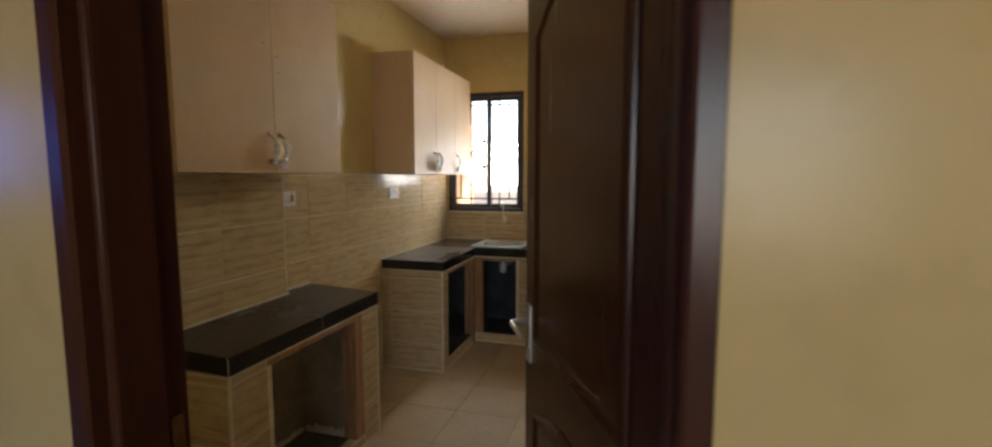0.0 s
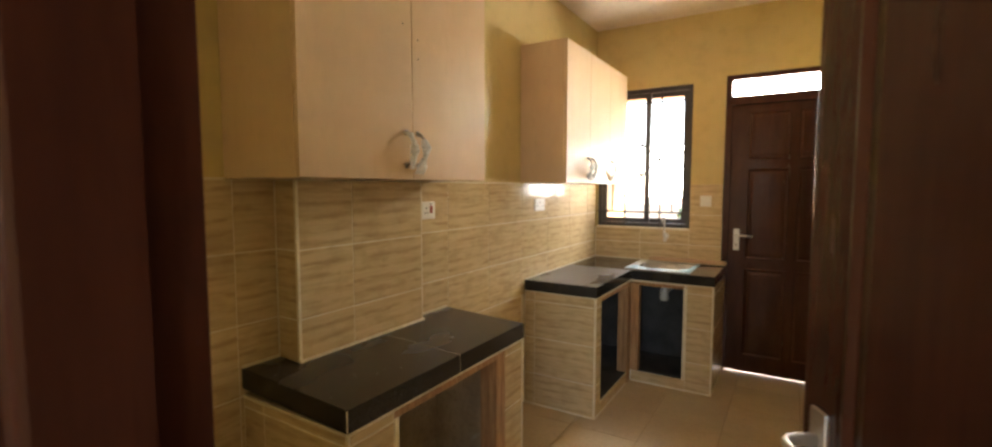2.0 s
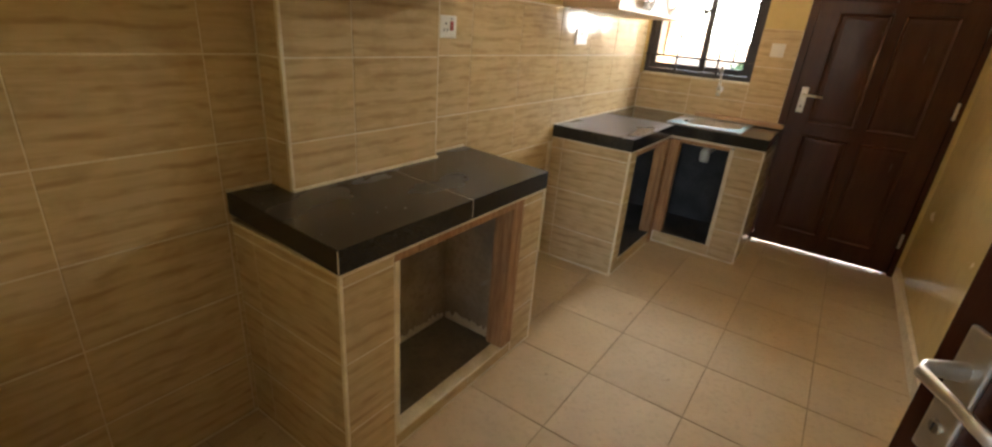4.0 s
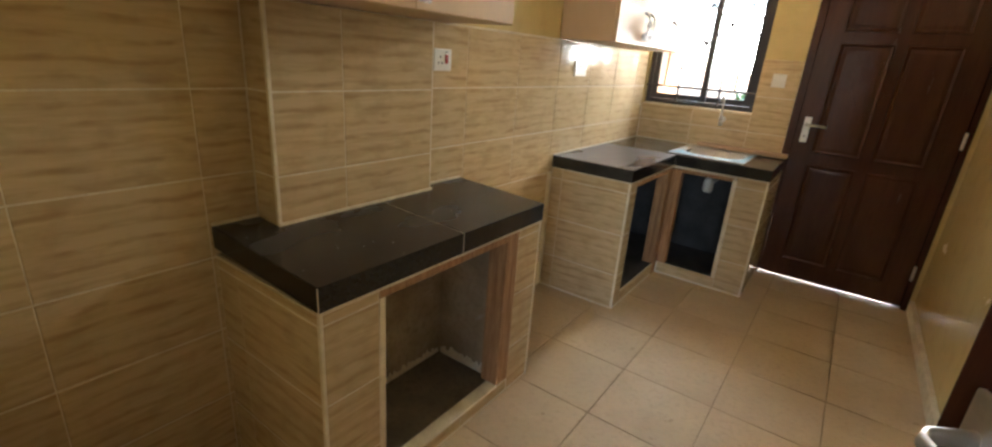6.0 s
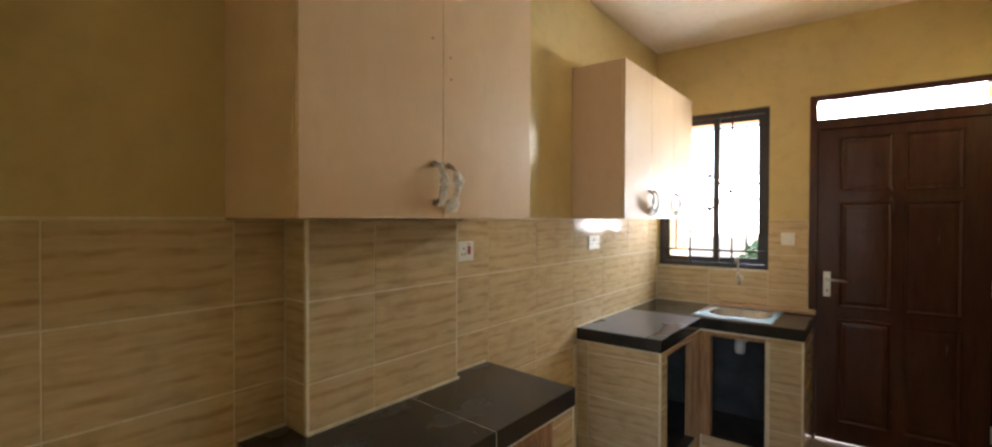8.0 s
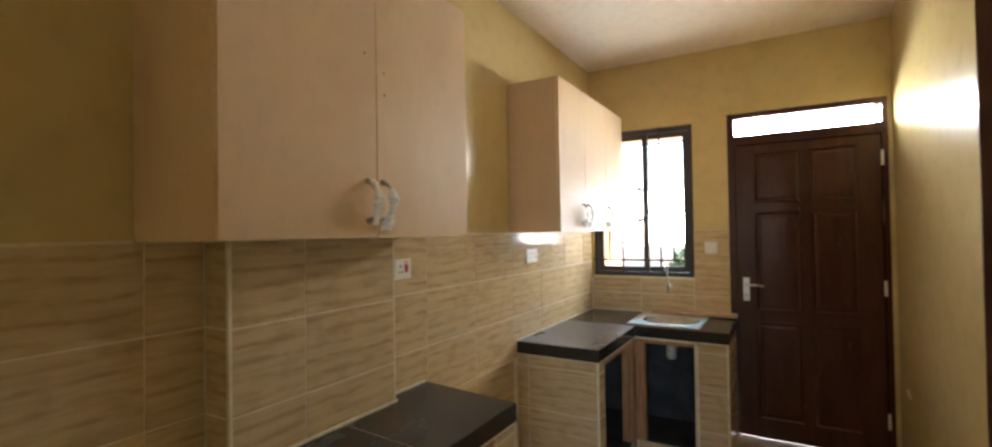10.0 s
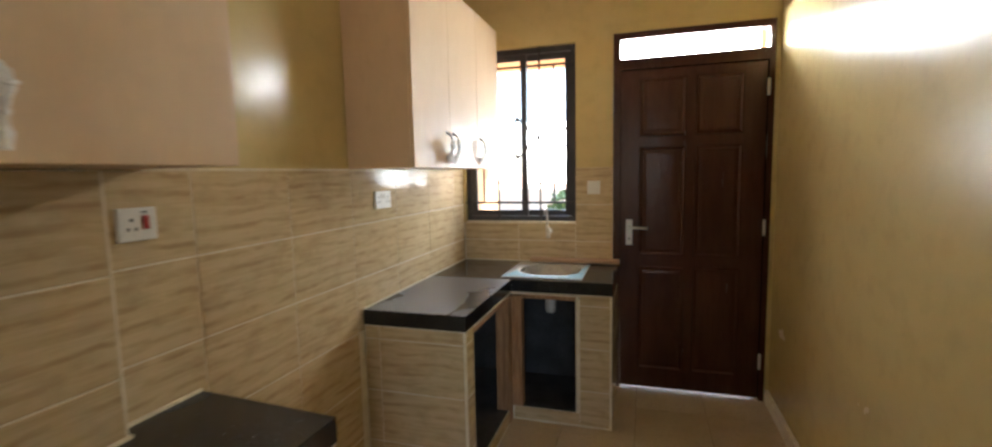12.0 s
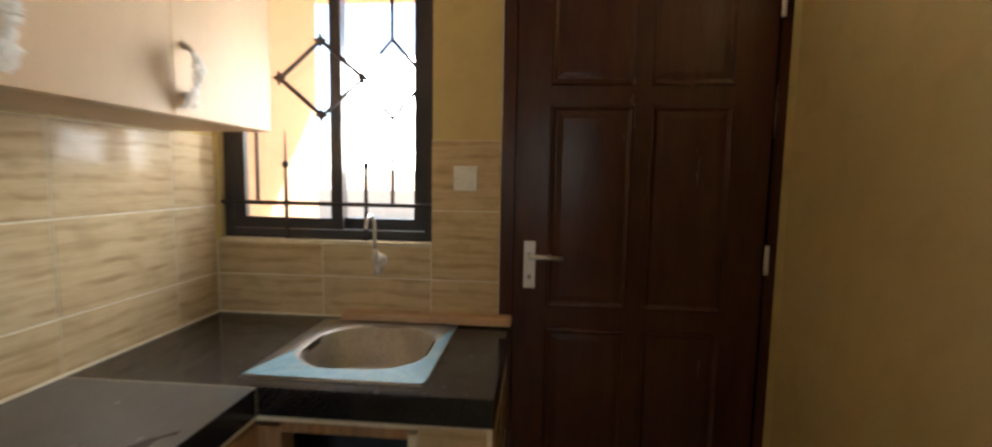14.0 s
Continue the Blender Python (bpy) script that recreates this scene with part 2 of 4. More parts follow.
def tinted_pane(name, tint):
    """A thin sheet of coloured glass: it lets tinted light straight through and mirrors a little."""
    m = bpy.data.materials.new(name)
    m.use_nodes = True
    nt = m.node_tree
    clear, gloss, mix = (nt.nodes.new(k) for k in ("ShaderNodeBsdfTransparent", "ShaderNodeBsdfGlossy", "ShaderNodeMixShader"))
    clear.inputs["Color"].default_value = (*tint, 1)
    gloss.inputs["Roughness"].default_value = 0.02
    mix.inputs[0].default_value = 0.06
    nt.links.new(clear.outputs[0], mix.inputs[1])
    nt.links.new(gloss.outputs[0], mix.inputs[2])
    nt.links.new(mix.outputs[0], nt.nodes["Material Output"].inputs["Surface"])
    return m


# added filter: dims the west window and turns its reflection blue
M_TINT = tinted_pane("blue_light_filter", (0.10, 0.20, 0.44))


# ---- builders ----
def box_into(bm, x0, y0, z0, x1, y1, z1):
    v = [bm.verts.new(p) for p in ((x0, y0, z0), (x1, y0, z0), (x1, y1, z0), (x0, y1, z0), (x0, y0, z1), (x1, y0, z1), (x1, y1, z1), (x0, y1, z1))]
    for f in ((3, 2, 1, 0), (4, 5, 6, 7), (0, 1, 5, 4), (1, 2, 6, 5), (2, 3, 7, 6), (3, 0, 4, 7)):
        bm.faces.new([v[i] for i in f])
    return v


def box(*bounds, bevel=0.0, segments=2):
    bm = bmesh.new()
    box_into(bm, *bounds)
    if bevel:
        bmesh.ops.bevel(bm, geom=bm.edges[:], offset=bevel, segments=segments, profile=0.6, affect="EDGES")
    return bm


def boxes(*many):
    bm = bmesh.new()
    for b in many:
        box_into(bm, *b)
    return bm


def prism(points, axis, lo, hi, bevel=0.0):
    """A closed outline of (a, b) pushed along an axis; (a, b) are the other two axes in x, y, z order."""
    bm = bmesh.new()
    def place(p, h):
        q = list(p)
        q.insert("xyz".index(axis), h)
        return q
    low = [bm.verts.new(place(p, lo)) for p in points]
    high = [bm.verts.new(place(p, hi)) for p in points]
    bm.faces.new(low[::-1])
    bm.faces.new(high)
    n = len(points)
    for i in range(n):
        bm.faces.new((low[i], low[(i + 1) % n], high[(i + 1) % n], high[i]))
    bmesh.ops.recalc_face_normals(bm, faces=bm.faces[:])
    if bevel:
        bmesh.ops.bevel(bm, geom=bm.edges[:], offset=bevel, segments=2, affect="EDGES")
    return bm


def tube(points, radius, sides=10, closed_ends=True, radii=None, flat=1.0):
    """A round rod along a line of points."""
    bm = bmesh.new()
    pts = [Vector(p) for p in points]
    rings, up = [], None
    for i, p in enumerate(pts):
        d = (pts[min(i + 1, len(pts) - 1)] - pts[max(i - 1, 0)]).normalized()
        if up is None:
            up = Vector((0, 0, 1)) if abs(d.z) < 0.9 else Vector((1, 0, 0))
        side = d.cross(up).normalized()
        up = side.cross(d).normalized()
        r = radii[i] if radii else radius
        rings.append([bm.verts.new(p + r * (math.cos(a) * side + flat * math.sin(a) * up)) for a in (2 * math.pi * k / sides for k in range(sides))])
    for a, b in zip(rings, rings[1:]):
        for k in range(sides):
            bm.faces.new((a[k], a[(k + 1) % sides], b[(k + 1) % sides], b[k]))
    if closed_ends:
        bm.faces.new(rings[0][::-1])
        bm.faces.new(rings[-1])
    bmesh.ops.recalc_face_normals(bm, faces=bm.faces[:])
    return bm


def obj(name, bm, mat, smooth=False):
    me = bpy.data.meshes.new(name)
    bm.normal_update()
    bm.to_mesh(me)
    bm.free()
    me.materials.append(mat)
    if smooth:
        me.polygons.foreach_set("use_smooth", [True] * len(me.polygons))
    return new(name, me)


def part(name, bm, mat, parent, label="", smooth=False):
    ob = obj(name, bm, mat, smooth)
    ob.parent = parent
    ob.matrix_parent_inverse = parent.matrix_world.inverted()
    if label:
        tagged(ob, label)
    return ob


def thing(name, label, category, at=(0, 0, 0), group="", kind=""):
    ob = new(name)
    ob.empty_display_size = 0.05
    ob.matrix_world = Matrix.Translation(at)
    bpy.context.view_layer.update()
    return tagged(ob, label, category, group, kind)


def structure(name, bm, mat, label, category):
    return tagged(obj(name, bm, mat), label, category, kind="structure")


# ---- plan ----
WEST, EAST, NORTH = -1.372, 0.667, 4.98
NEARWEST = -1.433
SOUTH_IN, SOUTH_OUT = 0.948, 0.777
TOP = 2.885
T = 0.17
DOOR_L, DOOR_R, DOOR_T = -0.303, 0.642, 2.37
WIN_L, WIN_R, WIN_B, WIN_T = -1.352, -0.548, 1.135, 2.342
ENT_L, ENT_R, ENT_T = -0.318, 0.604, 2.37
ROOM_W, ROOM_E, ROOM_S = -4.5, 2.6, -3.4
LIV_Y0, LIV_Y1, LIV_Z0, LIV_Z1 = -1.35, -0.25, 1.35, 2.20
SW_X0, SW_X1 = 0.35, 2.45

floor = structure("floor", box(ROOM_W - T, ROOM_S - T, -0.12, ROOM_E + T, NORTH + T, -0.006), M_FGROUT, "cream ceramic floor tiles with thin brown joints", "floor")
ceiling = structure("ceiling", box(ROOM_W - T, ROOM_S - T, TOP, ROOM_E + T, NORTH + T, TOP + 0.15), M_CEIL, "plain painted off-white ceiling", "ceiling")
wall_north = structure("wall_north", boxes(
    (NEARWEST - T, NORTH, -0.1, WIN_L, NORTH + T, TOP), (WIN_L, NORTH, -0.1, WIN_R, NORTH + T, WIN_B), (WIN_L, NORTH, WIN_T, WIN_R, NORTH + T, TOP),
    (WIN_R, NORTH, -0.1, DOOR_L, NORTH + T, TOP), (DOOR_L, NORTH, DOOR_T, DOOR_R, NORTH + T, TOP), (DOOR_R, NORTH, -0.1, EAST + T, NORTH + T, TOP)),
    M_WALL, "cream gloss-painted kitchen end wall with window and door openings", "wall")
wall_west = structure("wall_west", boxes((NEARWEST - T, SOUTH_IN, -0.1, NEARWEST, 1.795, TOP), (NEARWEST - T, 1.795, -0.1, WEST, NORTH, TOP)),
                      M_WALL, "cream gloss-painted wall above a beige tile dado", "wall")
wall_pier = structure("wall_pier", box(NEARWEST, 1.7885, 0.8, -1.3094, 2.4635, 1.515), M_GROUT, "shallow tiled pipe casing standing out from the wall", "wall")
wall_east = structure("wall_east", box(EAST, SOUTH_IN, -0.1, EAST + T, NORTH, TOP), M_WALL, "plain cream gloss-painted side wall", "wall")
wall_south = structure("wall_south", boxes((ROOM_W, SOUTH_OUT, -0.1, ENT_L, SOUTH_IN, TOP), (ENT_L, SOUTH_OUT, ENT_T, ENT_R, SOUTH_IN, TOP), (ENT_R, SOUTH_OUT, -0.1, ROOM_E, SOUTH_IN, TOP)),
                       M_WALL, "cream gloss-painted partition with the kitchen doorway", "wall")
structure("wall_room_west", boxes((ROOM_W - T, ROOM_S, -0.1, ROOM_W, LIV_Y0, TOP), (ROOM_W - T, LIV_Y1, -0.1, ROOM_W, SOUTH_IN, TOP),
                      (ROOM_W - T, LIV_Y0, -0.1, ROOM_W, LIV_Y1, LIV_Z0), (ROOM_W - T, LIV_Y0, LIV_Z1, ROOM_W, LIV_Y1, TOP)),
                      M_WALL, "cream painted outer wall of the room before the kitchen", "wall")
structure("wall_room_east", box(ROOM_E, ROOM_S, -0.1, ROOM_E + T, SOUTH_IN, TOP), M_WALL, "cream painted wall of the room before the kitchen", "wall")
structure("wall_room_south", boxes((ROOM_W - T, ROOM_S - T, -0.1, SW_X0, ROOM_S, TOP), (SW_X1, ROOM_S - T, -0.1, ROOM_E + T, ROOM_S, TOP),
                       (SW_X0, ROOM_S - T, -0.1, SW_X1, ROOM_S, 0.9), (SW_X0, ROOM_S - T, 2.35, SW_X1, ROOM_S, TOP)), M_WALL, "cream painted wall of the room before the kitchen", "wall")
skirting = structure("baseboard", box(EAST - 0.024, SOUTH_IN, 0.0, EAST, NORTH - 0.006, 0.08, bevel=0.003), M_GROUT, "low cream tile skirting along the side wall", "baseboard")

# ---- outside ----
ground = structure("ground", box(-400, -400, -0.4, 400, 400, -0.15), M_GROUND, "bare reddish ground around the house", "ground")
apron = structure("pavement", box(ROOM_W - T, NORTH + T, -0.35, 4.0, NORTH + 1.5, -0.02, bevel=0.01), M_PAVE, "unseen concrete apron along the back of the house", "pavement")
wing = structure("wall_wing", boxes((-1.62, NORTH + T, -0.1, -1.34, NORTH + 0.45, 2.478), (-1.62, NORTH + 0.45, -0.1, -1.352, NORTH + 0.82, 2.478)), M_EXT,
                 "orange-painted outer wing wall beside the window", "wall")
eave = structure("trim_eave", box(-3.2, NORTH + T, 2.48, 3.0, NORTH + 1.45, 2.60, bevel=0.01), M_EXT, "orange-painted concrete eave above window and door", "eave")
structure("backdrop", box(-30, 17.0, -0.15, 30, 17.2, 0.95), M_FAR, "low pale boundary wall at the end of the yard", "boundary wall")


def shrub(at, size, seed):
    rnd = random.Random(seed)
    root = thing("shrub", "small leafy green shrub standing in the yard", "shrub", at, group="shrubs in the yard")
    bm = bmesh.new()
    for _ in range(7):
        a, r = rnd.uniform(0, 6.28), rnd.uniform(0.15, 0.4) * size
        top = (at[0] + r * math.cos(a), at[1] + r * math.sin(a), at[2] + rnd.uniform(0.5, 0.9) * size)
        limb = tube([at, ((at[0] * 0.6 + top[0] * 0.4), (at[1] * 0.6 + top[1] * 0.4), at[2] + 0.4 * size), top], 0.02, 5, radii=[0.03 * size, 0.02 * size, 0.006 * size])
        me = bpy.data.meshes.new("limb")
        limb.to_mesh(me)
        limb.free()
        bm.from_mesh(me)
        bpy.data.meshes.remove(me)
    part("trunk", bm, M_TWIG, root)
    verts, faces = [], []
    for _ in range(900):
        d = Vector((rnd.gauss(0, 1), rnd.gauss(0, 1), rnd.gauss(0, 1))).normalized() * rnd.uniform(0.55, 1.0) ** 0.5
        lump = 0.8 + 0.4 * noise.noise(d * 2.1 + Vector((seed, 0, 0)))
        c = Vector(at) + Vector((d.x * 0.55 * lump * size, d.y * 0.55 * lump * size, (0.62 + 0.45 * d.z * lump) * size))
        u = Vector((rnd.gauss(0, 1), rnd.gauss(0, 1), rnd.gauss(0, 1))).normalized()
        w = u.cross(Vector((rnd.gauss(0, 1), rnd.gauss(0, 1), rnd.gauss(0, 1)))).normalized()
        k = len(verts)
        L = rnd.uniform(0.05, 0.09) * size
        verts += [c - u * L, c + w * L * 0.4, c + u * L, c - w * L * 0.4]
        faces.append((k, k + 1, k + 2, k + 3))
    me = bpy.data.meshes.new("crown")
    me.from_pydata(verts, [], faces)
    me.materials.append(M_LEAF)
    crown = new("crown", me)
    crown.parent = root
    crown.matrix_parent_inverse = root.matrix_world.inverted()


shrub((-1.75, 13.2, -0.15), 1.3, 3)
shrub((-0.4, 13.8, -0.15), 1.2, 8)

# ---- kitchen window ----
window = thing("window_1", "dark bronze sliding window above the sink counter", "window", (-0.95, NORTH + 0.03, WIN_B), kind="structure")
FY0, FY1 = NORTH + 0.028, NORTH + 0.088
E3 = 0.003
wf = boxes((WIN_L + E3, FY0, WIN_B + 0.012, WIN_L + 0.035, FY1, WIN_T - E3), (WIN_R - 0.035, FY0, WIN_B + 0.012, WIN_R - E3, FY1, WIN_T - E3),
           (WIN_L + 0.035, FY0, WIN_B + 0.012, WIN_R - 0.035, FY1, WIN_B + 0.045), (WIN_L + 0.035, FY0, WIN_T - 0.04, WIN_R - 0.035, FY1, WIN_T - E3))
part("window_frame", wf, M_FRAME, window)
MID = -0.915
for x0, x1, y0 in ((WIN_L + 0.037, MID + 0.022, FY0 + 0.004), (MID - 0.022, WIN_R - 0.037, FY0 + 0.031)):
    sash = part("sash", boxes((x0, y0, WIN_B + 0.047, x0 + 0.044, y0 + 0.024, WIN_T - 0.042), (x1 - 0.044, y0, WIN_B + 0.047, x1, y0 + 0.024, WIN_T - 0.042),
                (x0 + 0.044, y0, WIN_B + 0.047, x1 - 0.044, y0 + 0.024, WIN_B + 0.088), (x0 + 0.044, y0, WIN_T - 0.082, x1 - 0.044, y0 + 0.024, WIN_T - 0.042)), M_FRAME, window)
    pane = part("pane", box(x0 + 0.042, y0 + 0.009, WIN_B + 0.086, x1 - 0.042, y0 + 0.014, WIN_T - 0.08), M_GLASS, sash, "clear glass pane")
    pane.visible_shadow = False
part("window_sill", box(WIN_L + E3, NORTH - 0.006, WIN_B, WIN_R - E3, NORTH + T, WIN_B + 0.010, bevel=0.002), M_GROUT, window, "pale tiled sill")

grille = thing("burglar_grille", "dark iron burglar grille with a diamond motif in the window", "grille", (-0.95, NORTH + 0.012, WIN_B))
GY = NORTH + 0.014
for z in (1.278, 2.215):
    part("rail", tube([(WIN_L, GY, z), (WIN_R, GY, z)], 0.008, 8), M_IRON, grille)
for x in (-1.105, -0.80):
    for z0, z1 in ((WIN_B + 0.01, 1.545), (2.03, WIN_T)):
        part("bar", tube([(x, GY + 0.009, z0), (x, GY + 0.009, (z0 + z1) / 2), (x, GY + 0.009, z1)], 0.0075, 8, radii=[0.0075, 0.0075, 0.0075 if z1 == WIN_T else 0.002]), M_IRON, grille)
    for z in (1.278, 1.42, 2.215):
        part("knuckle", tube([(x, GY + 0.009, z - 0.012), (x, GY + 0.009, z), (x, GY + 0.009, z + 0.012)], 0.012, 8, radii=[0.0085, 0.0135, 0.0085]), M_IRON, grille)
CX, CZ, HW, HH = -0.955, 1.728, 0.155, 0.132
for x, s in ((-0.700, 1), (-1.215, -1)):
    for up in (1, -1):
        base = CZ - up * 0.138
        part("bar", tube([(x, GY + 0.009, CZ - up * (0.487 if up < 0 else 0.45)), (x, GY + 0.009, base)], 0.007, 8), M_IRON, grille)
        part("arm", tube([(x, GY + 0.009, base), (x + s * 0.088, GY + 0.009, base + up * 0.098)], 0.007, 8), M_IRON, grille)
        part("arm", tube([(x, GY + 0.009, base), (x - s * 0.045, GY + 0.009, base + up * 0.050)], 0.007, 8), M_IRON, grille)
corners = [(CX - HW, CZ), (CX, CZ + HH), (CX + HW, CZ), (CX, CZ - HH)]
for (xa, za), (xb, zb) in zip(corners, corners[1:] + corners[:1]):
    part("diamond_bar", tube([(xa, GY - 0.006, za), (xb, GY - 0.006, zb)], 0.008, 8), M_IRON, grille)
for x, z in corners:
    star = [(x + r * math.cos(a), z + r * math.sin(a)) for r, a in ((0.027 if k % 2 else 0.012, k * math.pi / 4 + math.pi / 4) for k in range(8))]
    part("rosette", prism(star, "y", GY - 0.016, GY - 0.008), M_IRON, grille)
# ---- window of the room before the kitchen ----
window_2 = thing("window_2", "plain bronze-framed window of the room before the kitchen", "window", (ROOM_W - 0.05, -0.15, LIV_Z0), kind="structure")
part("window_frame", boxes((ROOM_W - 0.08, LIV_Y0, LIV_Z0, ROOM_W - 0.03, LIV_Y0 + 0.05, LIV_Z1), (ROOM_W - 0.08, LIV_Y1 - 0.05, LIV_Z0, ROOM_W - 0.03, LIV_Y1, LIV_Z1),
     (ROOM_W - 0.08, LIV_Y0 + 0.05, LIV_Z0, ROOM_W - 0.03, LIV_Y1 - 0.05, LIV_Z0 + 0.05), (ROOM_W - 0.08, LIV_Y0 + 0.05, LIV_Z1 - 0.05, ROOM_W - 0.03, LIV_Y1 - 0.05, LIV_Z1),
     (ROOM_W - 0.08, -0.82, LIV_Z0 + 0.05, ROOM_W - 0.03, -0.78, LIV_Z1 - 0.05)), M_FRAME, window_2)


for y0, y1 in ((LIV_Y0 + 0.05, -0.82), (-0.78, LIV_Y1 - 0.05)):
    part("pane", box(ROOM_W - 0.057, y0, LIV_Z0 + 0.05, ROOM_W - 0.053, y1, LIV_Z1 - 0.05), M_TINT, window_2, "unseen blue pane added to dim and tint the light")
# no window is known here; added to light the partition and doorway
added_window = thing("added_window", "unseen window added behind the walk's start for light", "window", (1.4, ROOM_S - 0.05, 0.9), kind="structure")
part("window_frame", boxes((SW_X0, ROOM_S - 0.08, 0.9, SW_X0 + 0.05, ROOM_S - 0.03, 2.35), (SW_X1 - 0.05, ROOM_S - 0.08, 0.9, SW_X1, ROOM_S - 0.03, 2.35),
     (SW_X0 + 0.05, ROOM_S - 0.08, 0.9, SW_X1 - 0.05, ROOM_S - 0.03, 0.95), (SW_X0 + 0.05, ROOM_S - 0.08, 2.3, SW_X1 - 0.05, ROOM_S - 0.03, 2.35)), M_FRAME, added_window)


# ---- doors ----
def panel_recess(bm, x0, z0, x1, z1, y, inward, arch=0.0):
    """A raised field with sloped borders, standing on a door face at y; inward is +1 or -1 along y, out of the face."""
    def ring(inset, h):
        pts = [(x0 + inset, z0 + inset), (x1 - inset, z0 + inset)]
        if arch:
            n = 10
            for k in range(n + 1):
                f = k / n
                pts.append((x1 - inset - f * (x1 - x0 - 2 * inset), z1 - inset - arch + arch * math.sin(math.pi * f)))
        else:
            pts += [(x1 - inset, z1 - inset), (x0 + inset, z1 - inset)]
        return [bm.verts.new((px, y + inward * h, pz)) for px, pz in pts]
    rings = [ring(0.0, 0.0005), ring(0.003, 0.0075), ring(0.007, 0.0085), ring(0.010, 0.0080), ring(0.021, 0.0008), ring(0.025, 0.0008), ring(0.045, 0.0035)]
    faces = []
    n = len(rings[0])
    for a, b in zip(rings, rings[1:]):
        for k in range(n):
            faces.append(bm.faces.new((a[k], a[(k + 1) % n], b[(k + 1) % n], b[k])))
    faces.append(bm.faces.new(rings[-1]))
    bmesh.ops.recalc_face_normals(bm, faces=faces)


def lever_set(parent, x, z, y, out, lever_dir):
    """Plate, neck, lever and keyhole on the face at y; out is the way out of the face, lever_dir the lever's way along x."""
    plate = part("handle_plate", box(x - 0.021, min(y, y + out * 0.008), z - 0.085, x + 0.021, max(y, y + out * 0.008), z + 0.085, bevel=0.003), M_CHROME, parent, "satin chrome handle plate")
    zz = z + 0.035
    part("lever", tube([(x, y + out * 0.006, zz), (x, y + out * 0.050, zz), (x + lever_dir * 0.010, y + out * 0.060, zz), (x + lever_dir * 0.06, y + out * 0.061, zz),
                        (x + lever_dir * 0.115, y + out * 0.058, zz - 0.004)], 0.009, 10, radii=[0.008, 0.006, 0.0055, 0.0045, 0.005], flat=1.6), M_CHROME, plate, "satin chrome lever", True)
    part("lock_cylinder", tube([(x, y + out * 0.007, z - 0.043), (x, y + out * 0.011, z - 0.043), (x, y + out * 0.012, z - 0.043)], 0.008, 14, radii=[0.0085, 0.0085, 0.007]), M_STEEL, plate, "steel lock cylinder")
    part("keyhole", box(x - 0.0015, min(y + out * 0.011, y + out * 0.0125), z - 0.049, x + 0.0015, max(y + out * 0.011, y + out * 0.0125), z - 0.038), M_DARK, plate)


def hinge_part(parent, x, y, z):
    part("hinge", tube([(x, y, z - 0.05), (x, y, z - 0.018), (x, y, z + 0.018), (x, y, z + 0.05)], 0.008, 8, radii=[0.008, 0.0085, 0.0085, 0.008]), M_CHROME, parent, "steel butt hinge", True)


# back door, closed, in its frame with a fanlight
FD = 0.09
door_frame = thing("door_1", "closed dark brown panelled back door with a fanlight", "door", (0.16, NORTH, 0), kind="structure")
part("door_frame", boxes((DOOR_L + 0.002, NORTH - 0.006, 0, DOOR_L + 0.048, NORTH + FD, DOOR_T - 0.002), (DOOR_R - 0.034, NORTH - 0.006, 0, DOOR_R - 0.002, NORTH + FD, DOOR_T - 0.002),
     (DOOR_L + 0.048, NORTH - 0.006, DOOR_T - 0.045, DOOR_R - 0.034, NORTH + FD, DOOR_T - 0.002), (DOOR_L + 0.048, NORTH - 0.006, 2.135, DOOR_R - 0.034, NORTH + FD, 2.205)), M_DOOR, door_frame)
part("door_stop", boxes((DOOR_L + 0.048, NORTH + 0.054, 0.42, DOOR_L + 0.064, NORTH + FD, 2.135), (DOOR_R - 0.050, NORTH + 0.054, 0.0, DOOR_R - 0.034, NORTH + FD, 2.135),
     (DOOR_L + 0.064, NORTH + 0.054, 2.118, DOOR_R - 0.050, NORTH + FD, 2.135)), M_DOOR, door_frame)
fan = part("pane", box(DOOR_L + 0.044, NORTH + 0.03, 2.2, DOOR_R - 0.03, NORTH + 0.036, DOOR_T - 0.04), M_GLASS, door_frame, "clear fanlight glass")
fan.visible_shadow = False
LX0, LX1, LY0, LY1, LZ0, LZ1 = DOOR_L + 0.0490, DOOR_R - 0.037, NORTH + 0.010, NORTH + 0.052, 0.012, 2.131
lb = box(LX0, LY0, LZ0, LX1, LY1, LZ1, bevel=0.002)
for x0, x1 in ((-0.135, 0.150), (0.205, 0.480)):
    for z0, z1 in ((0.145, 0.850), (0.925, 1.640), (1.705, 2.075)):
        panel_recess(lb, x0, z0, x1, z1, LY0, -1)
leaf = part("door_leaf", lb, M_DOOR, door_frame, "dark brown varnished six-panel leaf")
lever_set(leaf, -0.196, 1.078, LY0, -1, 1)
for z in (0.262, 1.120, 1.972):
    hinge_part(leaf, DOOR_R - 0.034, NORTH - 0.008, z)

# entrance door frame and its open leaf
ent = thing("door_2", "dark brown panelled kitchen door standing open on its frame", "door", (0.137, SOUTH_IN, 0), kind="structure")
Y0, Y1 = SOUTH_OUT - 0.006, SOUTH_IN + 0.004
